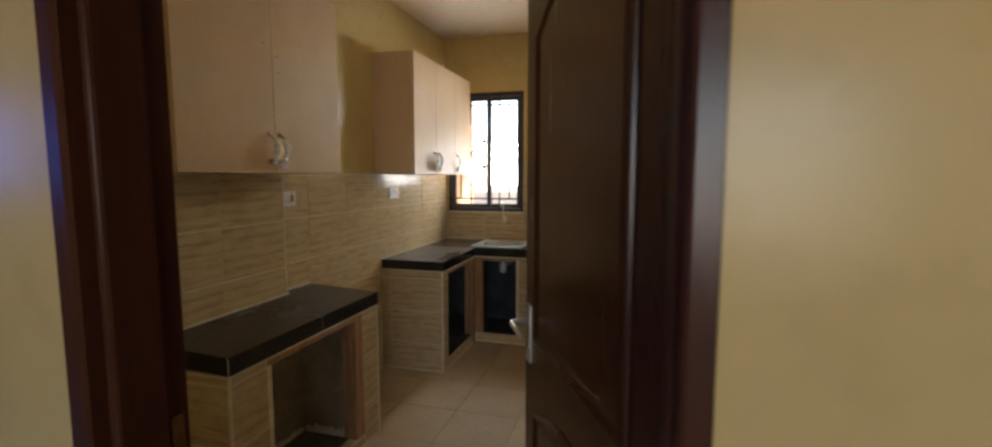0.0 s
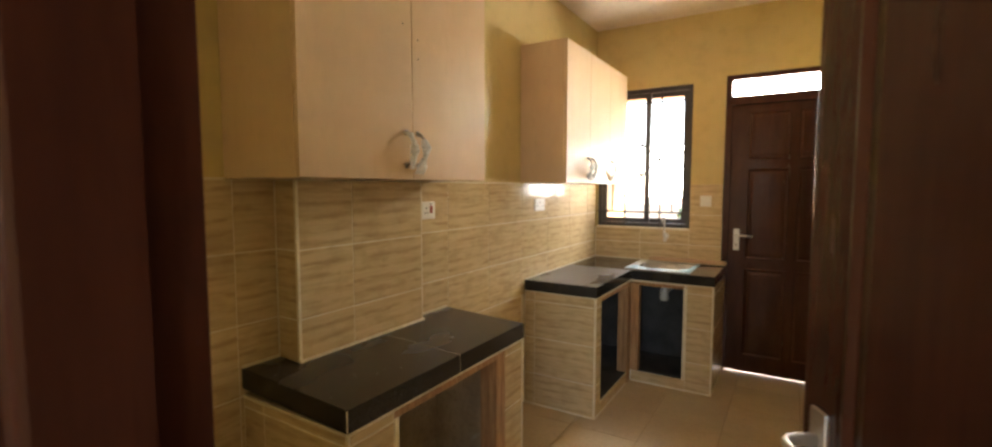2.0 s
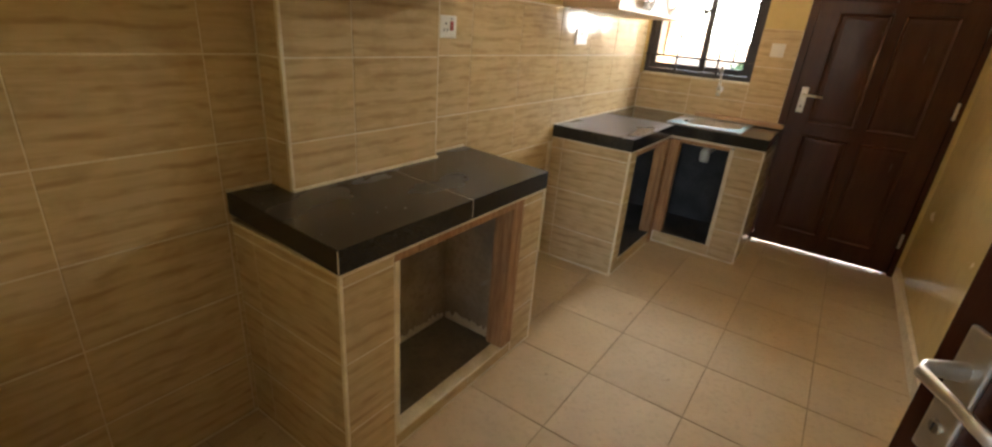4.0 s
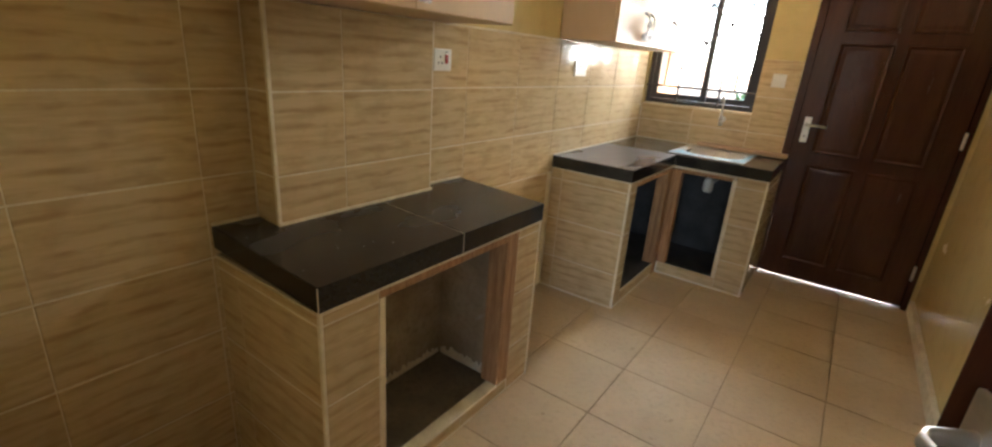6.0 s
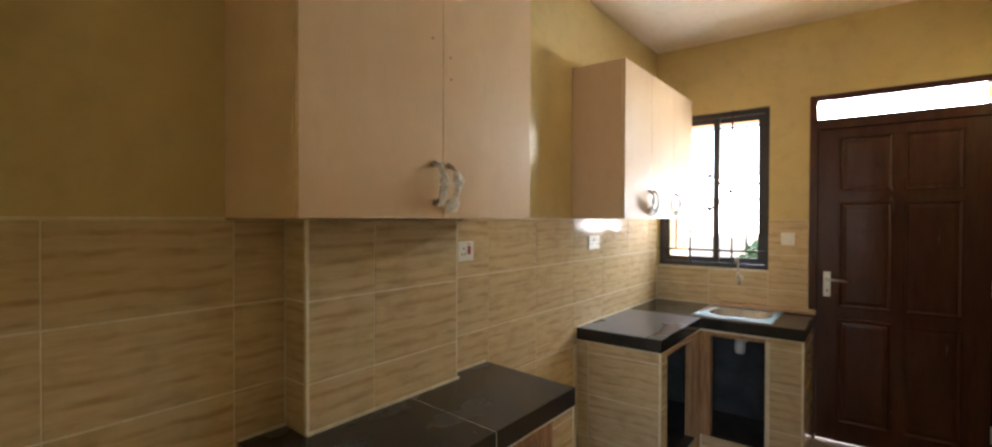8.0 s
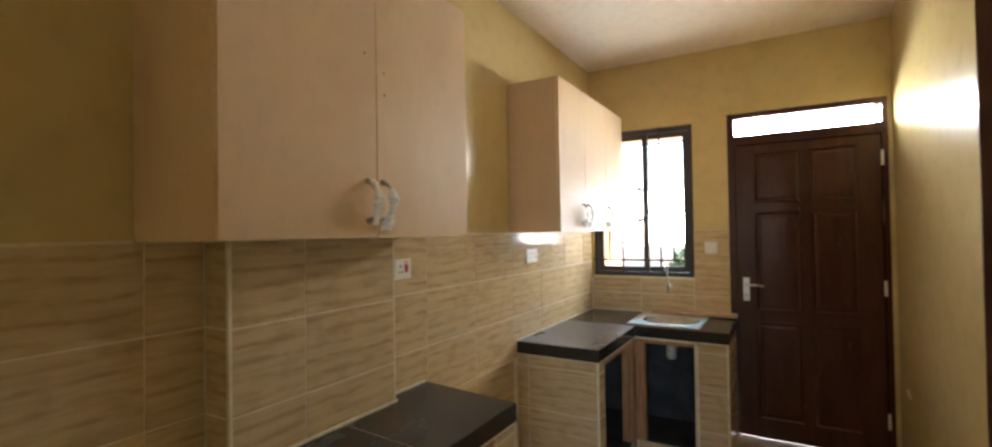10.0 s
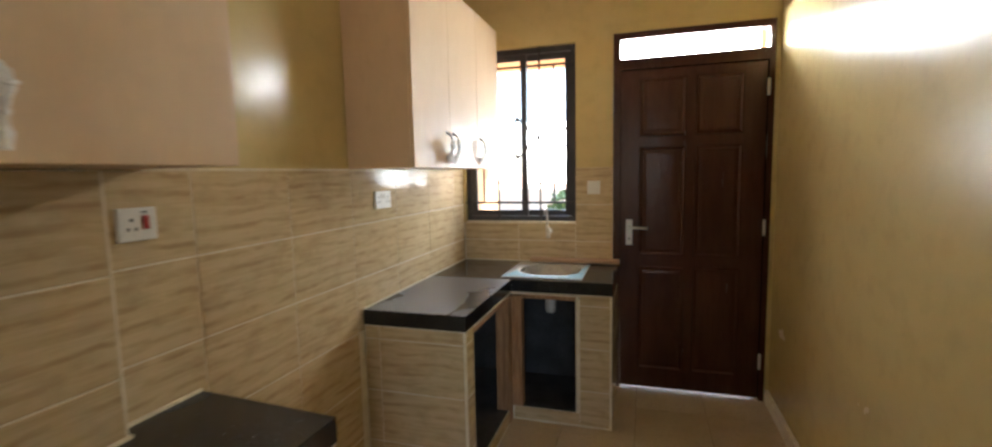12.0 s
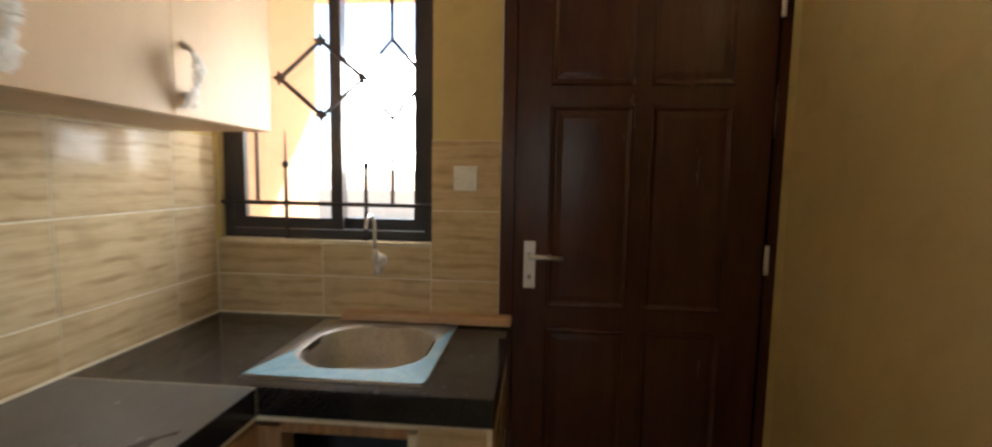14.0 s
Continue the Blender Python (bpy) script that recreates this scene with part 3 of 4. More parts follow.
def jamb_outline(s, x):
    """The moulded section of a jamb whose outer side is at x; s is the way towards the opening."""
    return [(x, Y0), (x + s * 0.026, Y0), (x + s * 0.031, Y0 + 0.002), (x + s * 0.034, Y0 + 0.007), (x + s * 0.034, Y0 + 0.034), (x + s * 0.036, Y0 + 0.038), (x + s * 0.041, Y0 + 0.040),
            (x + s * 0.043, Y0 + 0.045), (x + s * 0.043, Y1 - 0.056), (x + s * 0.025, Y1 - 0.054), (x + s * 0.025, Y1), (x, Y1)]
part("jamb", prism(jamb_outline(1, ENT_L + 0.002), "z", 0, ENT_T - 0.05), M_DOOR, ent)
part("jamb", prism(jamb_outline(-1, ENT_R - 0.002), "z", 0, ENT_T - 0.05), M_DOOR, ent)
part("head", box(ENT_L + 0.002, Y0, ENT_T - 0.05, ENT_R - 0.002, Y1, ENT_T - 0.002), M_DOOR, ent)
part("transom", box(ENT_L + 0.05, Y0 + 0.02, 2.10, ENT_R - 0.05, Y1 - 0.058, 2.17), M_DOOR, ent)
part("strike_plate", box(ENT_L + 0.029, Y1 - 0.038, 0.920, ENT_L + 0.0315, Y1 - 0.014, 1.060, bevel=0.0008), M_BRASS, ent, "brass strike plate")
LEAF_W = 0.80
bm = box(-LEAF_W, -0.021, 0.012, 0, 0.021, 2.095, bevel=0.002)
for side in (-1, 1):
    panel_recess(bm, -LEAF_W + 0.11, 1.04, -0.11, 1.97, side * 0.021, side, arch=0.09)
    panel_recess(bm, -LEAF_W + 0.11, 0.20, -0.11, 0.90, side * 0.021, side, arch=0.07)
swing = part("door_leaf", bm, M_DOOR, ent, "dark brown varnished arched-panel leaf, open")
lever_set(swing, -LEAF_W + 0.055, 1.047, -0.021, -1, 1)
lever_set(swing, -LEAF_W + 0.055, 1.047, 0.021, 1, 1)
for z in (0.25, 1.1, 1.9):
    hinge_part(swing, 0.006, 0.02, z)
swing.matrix_world = pose(0.588, SOUTH_IN + 0.012, 0, 0, 0, -63.5)

# ---- tiles ----
TILE_MESHES = {}
def tile_mesh(w, h, t, mat, edge=0.0015):
    key = (round(w, 3), round(h, 3), t, mat.name)
    if key not in TILE_MESHES:
        bm = bmesh.new()
        a, b = w / 2, h / 2
        rings = [[bm.verts.new((sx * (a - i), sy * (b - i), z)) for sx, sy in ((-1, -1), (1, -1), (1, 1), (-1, 1))] for i, z in ((0, 0), (0, t - edge), (edge, t))]
        for r, q in zip(rings, rings[1:]):
            for k in range(4):
                bm.faces.new((r[k], r[(k + 1) % 4], q[(k + 1) % 4], q[k]))
        bm.faces.new(rings[-1])
        bm.normal_update()
        me = bpy.data.meshes.new("tile")
        bm.to_mesh(me)
        bm.free()
        me.materials.append(mat)
        TILE_MESHES[key] = me
    return TILE_MESHES[key]


AX = {"+x": ((0, 1, 0), (0, 0, 1), (1, 0, 0)), "-x": ((0, -1, 0), (0, 0, 1), (-1, 0, 0)), "-y": ((1, 0, 0), (0, 0, 1), (0, -1, 0)),
      "+z": ((1, 0, 0), (0, 1, 0), (0, 0, 1))}
def tile_field(parent, facing, level, us, vs, mat=M_TILE, gap=0.0028, gap_v=0.0052, t=0.008, skip=None):
    """Tiles between the joint lines us and vs on a plane at level; (u, v) are (y, z), (x, z) or (x, y)."""
    U, V, N = (Vector(a) for a in AX[facing])
    rnd = random.Random(len(TILE_MESHES) + round(level * 1000))
    for u0, u1 in zip(us, us[1:]):
        for v0, v1 in zip(vs, vs[1:]):
            if skip and skip((u0 + u1) / 2, (v0 + v1) / 2):
                continue
            cu, cv = (u0 + u1) / 2, (v0 + v1) / 2
            c = {"x": Vector((level, cu, cv)), "y": Vector((cu, level, cv)), "z": Vector((cu, cv, level))}[facing[1]]
            ob = new("tile", tile_mesh(u1 - u0 - gap, v1 - v0 - (gap_v if mat is M_TILE else gap), t, mat))
            tilt = Matrix.Rotation(rnd.uniform(-1, 1) * 0.0012, 3, U) @ Matrix.Rotation(rnd.uniform(-1, 1) * 0.0012, 3, V)
            basis = tilt @ Matrix((U, V, N)).transposed()
            m = basis.to_4x4()
            m.translation = c
            ob.parent = parent
            ob.matrix_parent_inverse = parent.matrix_world.inverted()
            ob.matrix_basis = m


# ---- counters ----
ROWS_Z = (0.008, 0.220, 0.473, 0.725)
C1X0, C1X1, C1Y0, C1Y1, C1Z = NEARWEST, -0.90, 1.642, 2.715, 0.840
c1 = thing("counter_base", "beige tiled masonry counter base with an open cupboard hole", "counter", (-1.15, 2.18, 0))
OP0, OP1, KERB, LINT = 1.840, 2.546, 0.060, 0.735
SB = C1Z - 0.072
part("left_leg", box(C1X0 + 0.004, C1Y0 + 0.008, 0, C1X1 - 0.008, OP0, SB), M_CEMENT, c1, "cement-rendered leg")
part("right_leg", box(WEST + 0.01, OP1, 0, C1X1 - 0.008, C1Y1 - 0.008, SB), M_CEMENT, c1, "cement-rendered leg")
part("lintel", box(-1.30, OP0, LINT, C1X1 - 0.008, OP1, SB), M_CEMENT, c1)
part("cupboard_floor", box(-1.30, OP0, 0, -0.95, OP1, KERB - 0.03), M_DARK_CEMENT, c1, "rough dark cement cupboard floor")
part("kerb", box(-0.95, OP0, 0, C1X1 - 0.008, OP1, KERB), M_CEMENT, c1)
part("kerb_cap", box(-0.955, OP0, KERB, C1X1 + 0.002, OP1, KERB + 0.007, bevel=0.002), M_GROUT, c1, "pale mortar cap of the kerb")
part("back_plate", box(-1.36, OP0, 0.02, -1.302, OP1, SB), M_CEMENT, c1)
part("grout_bed", boxes((C1X0 + 0.006, C1Y0 + 0.0012, 0, C1X1 - 0.004, C1Y0 + 0.0078, SB - 0.001), (C1X1 - 0.0078, C1Y0 + 0.004, 0, C1X1 - 0.0012, OP0 - 0.001, SB - 0.001),
     (C1X1 - 0.0078, OP1 + 0.001, 0, C1X1 - 0.0012, C1Y1 - 0.004, SB - 0.001), (C1X1 - 0.0078, OP0 - 0.001, 0, C1X1 - 0.0012, OP1 + 0.001, KERB - 0.002),
     (C1X1 - 0.0078, OP0 - 0.001, LINT + 0.002, C1X1 - 0.0012, OP1 + 0.001, SB - 0.001), (C1X0 + 0.05, C1Y1 - 0.0078, 0, C1X1 - 0.004, C1Y1 - 0.003, SB - 0.001)), M_GROUT, c1, "pale grout")
part("corner_bead", box(C1X1 - 0.010, C1Y0 - 0.001, 0, C1X1 + 0.0015, C1Y0 + 0.010, SB - 0.001, bevel=0.003), M_GROUT, c1, "cream tile edge bead")
part("corner_bead", box(C1X1 - 0.010, C1Y1 - 0.010, 0, C1X1 + 0.0015, C1Y1 + 0.001, SB - 0.001, bevel=0.003), M_GROUT, c1, "cream tile edge bead")
part("timber_jamb", box(-0.985, OP1 - 0.072, KERB + 0.007, C1X1 + 0.001, OP1 + 0.003, LINT - 0.002, bevel=0.002), M_WOOD, c1, "raw timber jamb of the cupboard hole")
part("timber_jamb", box(-0.96, OP0 - 0.003, KERB + 0.007, C1X1 + 0.001, OP0 + 0.018, LINT - 0.002, bevel=0.002), M_GROUT, c1)
part("timber_head", box(-0.96, OP0 - 0.003, LINT - 0.002, C1X1 + 0.001, OP1 + 0.003, LINT + 0.022, bevel=0.002), M_WOOD, c1, "raw timber head of the cupboard hole")

top1 = thing("worktop", "black polished granite worktop with dust and scratches", "worktop", (-1.15, 2.18, SB))
JY = 2.20
def fall(bm):
    """The worktop falls two centimetres from the wall to its front."""
    for v in bm.verts:
        v.co.z += 0.045 * (C1X1 - v.co.x)
    return bm


for y0, y1 in ((C1Y0 - 0.004, JY - 0.0008), (JY + 0.0008, C1Y1 + 0.004)):
    if y0 < 1.77:
        out = [(NEARWEST + 0.009, y0), (C1X1 + 0.004, y0), (C1X1 + 0.004, y1), (-1.305, y1), (-1.305, 1.784), (NEARWEST + 0.009, 1.784)]
    else:
        out = [(-1.305, y0), (C1X1 + 0.004, y0), (C1X1 + 0.004, y1), (-1.361, y1), (-1.361, 2.468), (-1.305, 2.468)]
    part("slab", fall(prism(out, "z", SB, C1Z, bevel=0.0015)), M_BLACK, top1)
part("joint", fall(box(-1.30, JY - 0.0008, SB + 0.002, C1X1 + 0.0034, JY + 0.0008, C1Z - 0.0006)), M_GROUT, top1, "pale joint line")
part("wall_joint", fall(boxes((NEARWEST + 0.0085, C1Y0 - 0.004, C1Z, NEARWEST + 0.018, 1.783, C1Z + 0.008), (-1.3068, 1.785, C1Z, -1.298, 2.468, C1Z + 0.008),
     (-1.363, 2.470, C1Z, -1.354, C1Y1, C1Z + 0.008))), M_GROUT, top1, "pale mortar line")

def ragged_line(a, b, depth, height, seed):
    """A hand-smeared mortar line from a to b, uneven along its lower edge; depth is its way out of the face."""
    rnd = random.Random(seed)
    a, b, d = Vector(a), Vector(b), Vector(depth)
    bm = bmesh.new()
    n = max(8, int((b - a).length / 0.012))
    rows = []
    for k in range(n + 1):
        p = a.lerp(b, k / n)
        low = p - Vector((0, 0, height * rnd.uniform(0.35, 1.0)))
        rows.append([bm.verts.new(q) for q in (p, p + d, low + d * rnd.uniform(0.4, 0.9), low)])
    for r, q in zip(rows, rows[1:]):
        for k in range(4):
            bm.faces.new((r[k], r[(k + 1) % 4], q[(k + 1) % 4], q[k]))
    bm.faces.new(rows[0])
    bm.faces.new(rows[-1][::-1])
    bmesh.ops.recalc_face_normals(bm, faces=bm.faces[:])
    return bm


part("mortar_line", ragged_line((C1X1 + 0.0002, C1Y0, SB - 0.0002), (C1X1 + 0.0002, C1Y1, SB - 0.0002), (0.0045, 0, 0), 0.009, 1), M_GROUT, c1, "smeared pale mortar under the worktop")
part("mortar_line", ragged_line((C1X0 + 0.012, C1Y0 - 0.0002, SB + 0.002), (C1X1, C1Y0 - 0.0002, SB - 0.0002), (0, -0.0045, 0), 0.010, 2), M_GROUT, c1, "smeared pale mortar under the worktop")
FZ = KERB - 0.0302
part("mortar_smear", ragged_line((-1.285, OP1 - 0.0002, FZ), (-0.99, OP1 - 0.0002, FZ), (0, -0.006, 0), -0.055, 3), M_GROUT, c1, "rough pale mortar along the cupboard floor")
part("mortar_smear", ragged_line((-1.2998, OP0 + 0.004, FZ), (-1.2998, OP1 - 0.010, FZ), (0.006, 0, 0), -0.045, 4), M_GROUT, c1, "rough pale mortar along the cupboard floor")
part("mitre_joint", box(C1X1 + 0.0024, C1Y0 - 0.0046, SB + 0.003, C1X1 + 0.0046, C1Y0 - 0.0024, C1Z - 0.002), M_GROUT, top1, "pale filled mitre joint")

C2X0, C2XF, C2XR, C2Y0, C2YI, C2Z = WEST, -0.853, -0.268, 3.597, 4.366, 0.863
SB2 = C2Z - 0.072
c2 = thing("counter_base", "beige tiled L-shaped masonry base under the sink worktop", "counter", (-0.9, 4.4, 0))
FO0, FO1 = 3.705, 4.290
SO0, SO1, SKERB = -0.790, -0.455, 0.085
part("end_leg", box(C2X0 + 0.004, C2Y0 + 0.008, 0, C2XF - 0.008, FO0, SB2), M_SHADED_CEMENT, c2)
part("sink_leg", box(SO1, C2YI + 0.008, 0, C2XR - 0.008, NORTH - 0.009, SB2), M_SHADED_CEMENT, c2)
part("cupboard_floor", prism([(-1.33, FO0), (C2XF - 0.008, FO0), (C2XF - 0.008, C2YI + 0.008), (SO1, C2YI + 0.008), (SO1, NORTH - 0.03), (-1.33, NORTH - 0.03)], "z", 0, 0.05), M_SHADED_CEMENT, c2, "cement cupboard floor with shade put into its colour")
part("kerb", box(C2XF - 0.07, FO0, 0.051, C2XF - 0.008, FO1, SKERB), M_SHADED_CEMENT, c2)
part("kerb", box(C2XF - 0.008, C2YI + 0.008, 0.051, SO1, C2YI + 0.07, SKERB), M_SHADED_CEMENT, c2)
part("lintel", box(C2XF - 0.07, FO0, 0.776, C2XF - 0.008, C2YI, SB2), M_SHADED_CEMENT, c2)
part("lintel", box(C2XF - 0.008, C2YI + 0.008, 0.776, SO1, C2YI + 0.07, SB2), M_SHADED_CEMENT, c2)
part("side_render", box(C2X0 + 0.012, FO0, 0.05, C2X0 + 0.03, NORTH - 0.012, SB2), M_SHADED_CEMENT, c2)
part("back_render", box(C2X0 + 0.03, NORTH - 0.03, 0.05, SO1, NORTH - 0.012, SB2), M_SHADED_CEMENT, c2)
part("timber_post", box(C2XF - 0.075, FO1, 0.0, C2XF + 0.001, C2YI + 0.012, 0.764, bevel=0.002), M_WOOD, c2, "raw timber corner post")
part("timber_jamb", box(C2XF + 0.002, C2YI - 0.002, SKERB, SO0, C2YI + 0.06, 0.764, bevel=0.002), M_WOOD, c2, "raw timber jamb")
part("timber_jamb", box(SO1 - 0.016, C2YI - 0.002, SKERB, SO1 + 0.006, C2YI + 0.06, 0.764, bevel=0.002), M_GROUT, c2)
part("timber_head", box(SO0, C2YI - 0.002, 0.752, SO1 - 0.016, C2YI + 0.06, 0.774, bevel=0.002), M_WOOD, c2, "raw timber head")
part("timber_head", box(C2XF - 0.06, FO0 - 0.004, 0.752, C2XF + 0.001, FO1, 0.774, bevel=0.002), M_WOOD, c2, "raw timber head")
part("grout_bed", boxes((C2X0 + 0.010, C2Y0 + 0.0012, 0, C2XF - 0.004, C2Y0 + 0.0078, SB2 - 0.001), (C2XF - 0.0078, C2Y0 + 0.004, 0, C2XF - 0.0012, FO0 + 0.001, SB2 - 0.001),
     (C2XF - 0.0078, FO0 + 0.001, 0, C2XF - 0.0012, FO1 - 0.001, SKERB - 0.002), (C2XF - 0.0078, FO0 + 0.001, 0.776, C2XF - 0.0012, C2YI, SB2 - 0.001),
     (SO1 + 0.007, C2YI + 0.0012, 0, C2XR - 0.004, C2YI + 0.0078, SB2 - 0.001), (C2XF - 0.002, C2YI + 0.0012, 0, SO1 + 0.007, C2YI + 0.0078, SKERB - 0.002),
     (C2XF - 0.002, C2YI + 0.0012, 0.776, SO1 + 0.007, C2YI + 0.0078, SB2 - 0.001), (C2XR - 0.0078, C2YI + 0.004, 0, C2XR - 0.0012, NORTH - 0.010, SB2 - 0.001)), M_GROUT, c2, "pale grout")
for x, y in ((C2XF, C2Y0), (C2XR, C2YI)):
    part("corner_bead", box(x - 0.010, y - 0.001, 0, x + 0.0015, y + 0.010, SB2 - 0.001, bevel=0.003), M_GROUT, c2, "cream tile edge bead")

part("mortar_line", ragged_line((C2X0 + 0.012, C2Y0 - 0.0002, SB2 - 0.0002), (C2XF, C2Y0 - 0.0002, SB2 - 0.0002), (0, -0.0035, 0), 0.007, 5), M_GROUT, c2, "smeared pale mortar under the worktop")
part("mortar_line", ragged_line((C2XF + 0.0002, C2Y0, SB2 - 0.0002), (C2XF + 0.0002, C2YI, SB2 - 0.0002), (0.0035, 0, 0), 0.007, 6), M_GROUT, c2, "smeared pale mortar under the worktop")

top2 = thing("worktop", "black polished L-shaped granite worktop with dust, holding the sink", "worktop", (-0.9, 4.4, SB2))
part("slab", prism([(-1.362, C2Y0 - 0.004), (C2XF + 0.004, C2Y0 - 0.004), (C2XF + 0.004, C2YI - 0.0048), (-1.362, C2YI - 0.0048)], "z", SB2, C2Z, bevel=0.0015), M_DUSTY, top2)
HX0, HX1, HY0, HY1 = -0.855, -0.490, 4.50, 4.875
def holed_slab(x0, y0, x1, y1, hx0, hy0, hx1, hy1, z0, z1):
    bm = bmesh.new()
    outer = ((x0, y0), (x1, y0), (x1, y1), (x0, y1))
    inner = ((hx0, hy0), (hx1, hy0), (hx1, hy1), (hx0, hy1))
    o0, o1, i0, i1 = [[bm.verts.new((x, y, z)) for x, y in ring] for ring, z in ((outer, z0), (outer, z1), (inner, z0), (inner, z1))]
    for k in range(4):
        n = (k + 1) % 4
        for quad in ((o1[k], o1[n], i1[n], i1[k]), (o0[n], o0[k], i0[k], i0[n]), (o0[k], o0[n], o1[n], o1[k]), (i0[n], i0[k], i1[k], i1[n])):
            bm.faces.new(quad)
    bmesh.ops.recalc_face_normals(bm, faces=bm.faces[:])
    rim = [e for e in bm.edges if all(v in o1 for v in e.verts)]
    bmesh.ops.bevel(bm, geom=rim, offset=0.0015, segments=2, affect="EDGES")
    return bm


part("slab", holed_slab(-1.362, C2YI - 0.0032, C2XR + 0.004, 4.969, HX0, HY0, HX1, HY1, SB2, C2Z), M_POLISHED, top2)
part("joint", box(-1.355, C2YI - 0.0050, SB2 + 0.002, C2XF + 0.0036, C2YI - 0.0030, C2Z - 0.0006), M_GROUT, top2, "pale joint line")
part("wall_joint", boxes((-1.3635, C2Y0, C2Z, -1.356, 4.971, C2Z + 0.006), (-1.353, 4.964, C2Z, C2XR, 4.972, C2Z + 0.006)), M_GROUT, top2, "pale mortar line")


# ---- sink ----
def rounded(x0, y0, x1, y1, r, n=6):
    pts = []
    for cx, cy, a0 in ((x1 - r, y0 + r, -90), (x1 - r, y1 - r, 0), (x0 + r, y1 - r, 90), (x0 + r, y0 + r, 180)):
        for k in range(n + 1):
            a = radians(a0 + 90 * k / n)
            pts.append((cx + r * math.cos(a), cy + r * math.sin(a)))
    return pts


sink = thing("kitchen_sink", "stainless steel sink with peeling blue protective film on its rim", "sink", (-0.68, 4.68, C2Z))
SX0, SX1, SY0, SY1 = -0.930, -0.440, 4.415, 4.925
bm = bmesh.new()
loops = [[bm.verts.new((x, y, z)) for x, y in rounded(*b, r)] for b, r, z in (
    ((SX0, SY0, SX1, SY1), 0.012, C2Z + 0.0005), ((SX0 + 0.003, SY0 + 0.003, SX1 - 0.003, SY1 - 0.003), 0.012, C2Z + 0.004), ((-0.868, 4.488, -0.478, 4.885), 0.15, C2Z + 0.004),
    ((-0.856, 4.500, -0.490, 4.873), 0.148, C2Z - 0.004), ((-0.845, 4.512, -0.501, 4.862), 0.13, C2Z - 0.13), ((-0.80, 4.56, -0.55, 4.82), 0.08, C2Z - 0.15), ((-0.70, 4.66, -0.65, 4.71), 0.024, C2Z - 0.155))]
n = len(loops[0])
for a, b in zip(loops, loops[1:]):
    for k in range(n):
        bm.faces.new((a[k], a[(k + 1) % n], b[(k + 1) % n], b[k]))
bm.faces.new(loops[-1])
bmesh.ops.recalc_face_normals(bm, faces=bm.faces[:])
part("basin", bm, M_STEEL, sink, "dull stainless steel bowl", True)
bm = bmesh.new()
rnd = random.Random(5)
outer = rounded(SX0 + 0.004, SY0 + 0.004, SX1 - 0.004, SY1 - 0.004, 0.010)
inner = rounded(-0.870, 4.486, -0.476, 4.887, 0.15)
ol = [bm.verts.new((x, y, C2Z + 0.0055 + rnd.uniform(0, 0.002))) for x, y in outer]
il = [bm.verts.new((x + rnd.uniform(-0.006, 0.002), y + rnd.uniform(-0.006, 0.002), C2Z + 0.0055 + rnd.uniform(0, 0.004))) for x, y in inner]
for k in range(n):
    q = ((inner[k][0] + outer[k][0]) / 2, (inner[k][1] + outer[k][1]) / 2)
    if q[1] > 4.80 and q[0] > -0.86:
        continue
    if q[0] < -0.86 and q[1] > 4.72:
        continue
    bm.faces.new((ol[k], ol[(k + 1) % n], il[(k + 1) % n], il[k]))
bm.verts.ensure_lookup_table()
bmesh.ops.delete(bm, geom=[v for v in bm.verts if not v.link_faces], context="VERTS")
bmesh.ops.solidify(bm, geom=bm.faces[:], thickness=0.0006)
part("film", bm, M_FILM, sink, "wrinkled blue protective film")
part("drain", tube([(-0.675, 4.685, C2Z - 0.155), (-0.675, 4.685, C2Z - 0.148)], 0.035, 16), M_CHROME, sink)

trap = thing("drain_pipe", "white plastic bottle trap hanging under the sink", "pipe", (-0.675, 4.685, 0.6))
part("tailpiece", tube([(-0.675, 4.685, C2Z - 0.155), (-0.675, 4.685, 0.66)], 0.019, 12), M_WHITE, trap)
part("bottle", tube([(-0.675, 4.685, 0.68), (-0.675, 4.685, 0.665), (-0.675, 4.685, 0.60), (-0.675, 4.685, 0.585)], 0.03, 14, radii=[0.024, 0.034, 0.034, 0.026]), M_WHITE, trap)
part("outlet", tube([(-0.675, 4.71, 0.645), (-0.675, 4.90, 0.64), (-0.675, NORTH - 0.03, 0.64)], 0.016, 12), M_WHITE, trap)

tap = thing("tap", "chrome wall tap with a swan-neck spout above the sink", "tap", (-0.735, NORTH - 0.008, 1.09))
part("flange", tube([(-0.735, NORTH - 0.008, 1.08), (-0.735, NORTH - 0.014, 1.08)], 0.024, 14), M_CHROME, tap)
part("body", tube([(-0.735, NORTH - 0.012, 1.08), (-0.735, NORTH - 0.06, 1.08), (-0.735, NORTH - 0.075, 1.10), (-0.735, NORTH - 0.075, 1.13)], 0.009, 12), M_CHROME, tap, "", True)
part("spout", tube([(-0.735, NORTH - 0.075, 1.12), (-0.735, NORTH - 0.075, 1.19), (-0.735, NORTH - 0.08, 1.225), (-0.735, NORTH - 0.10, 1.246), (-0.735, NORTH - 0.125, 1.25),
                    (-0.735, NORTH - 0.15, 1.24), (-0.735, NORTH - 0.165, 1.21)], 0.0065, 10), M_CHROME, tap, "", True)
part("knob", tube([(-0.735, NORTH - 0.045, 1.08), (-0.735, NORTH - 0.045, 1.05), (-0.735, NORTH - 0.045, 1.035)], 0.014, 10, radii=[0.007, 0.015, 0.013]), M_CHROME, tap, "", True)

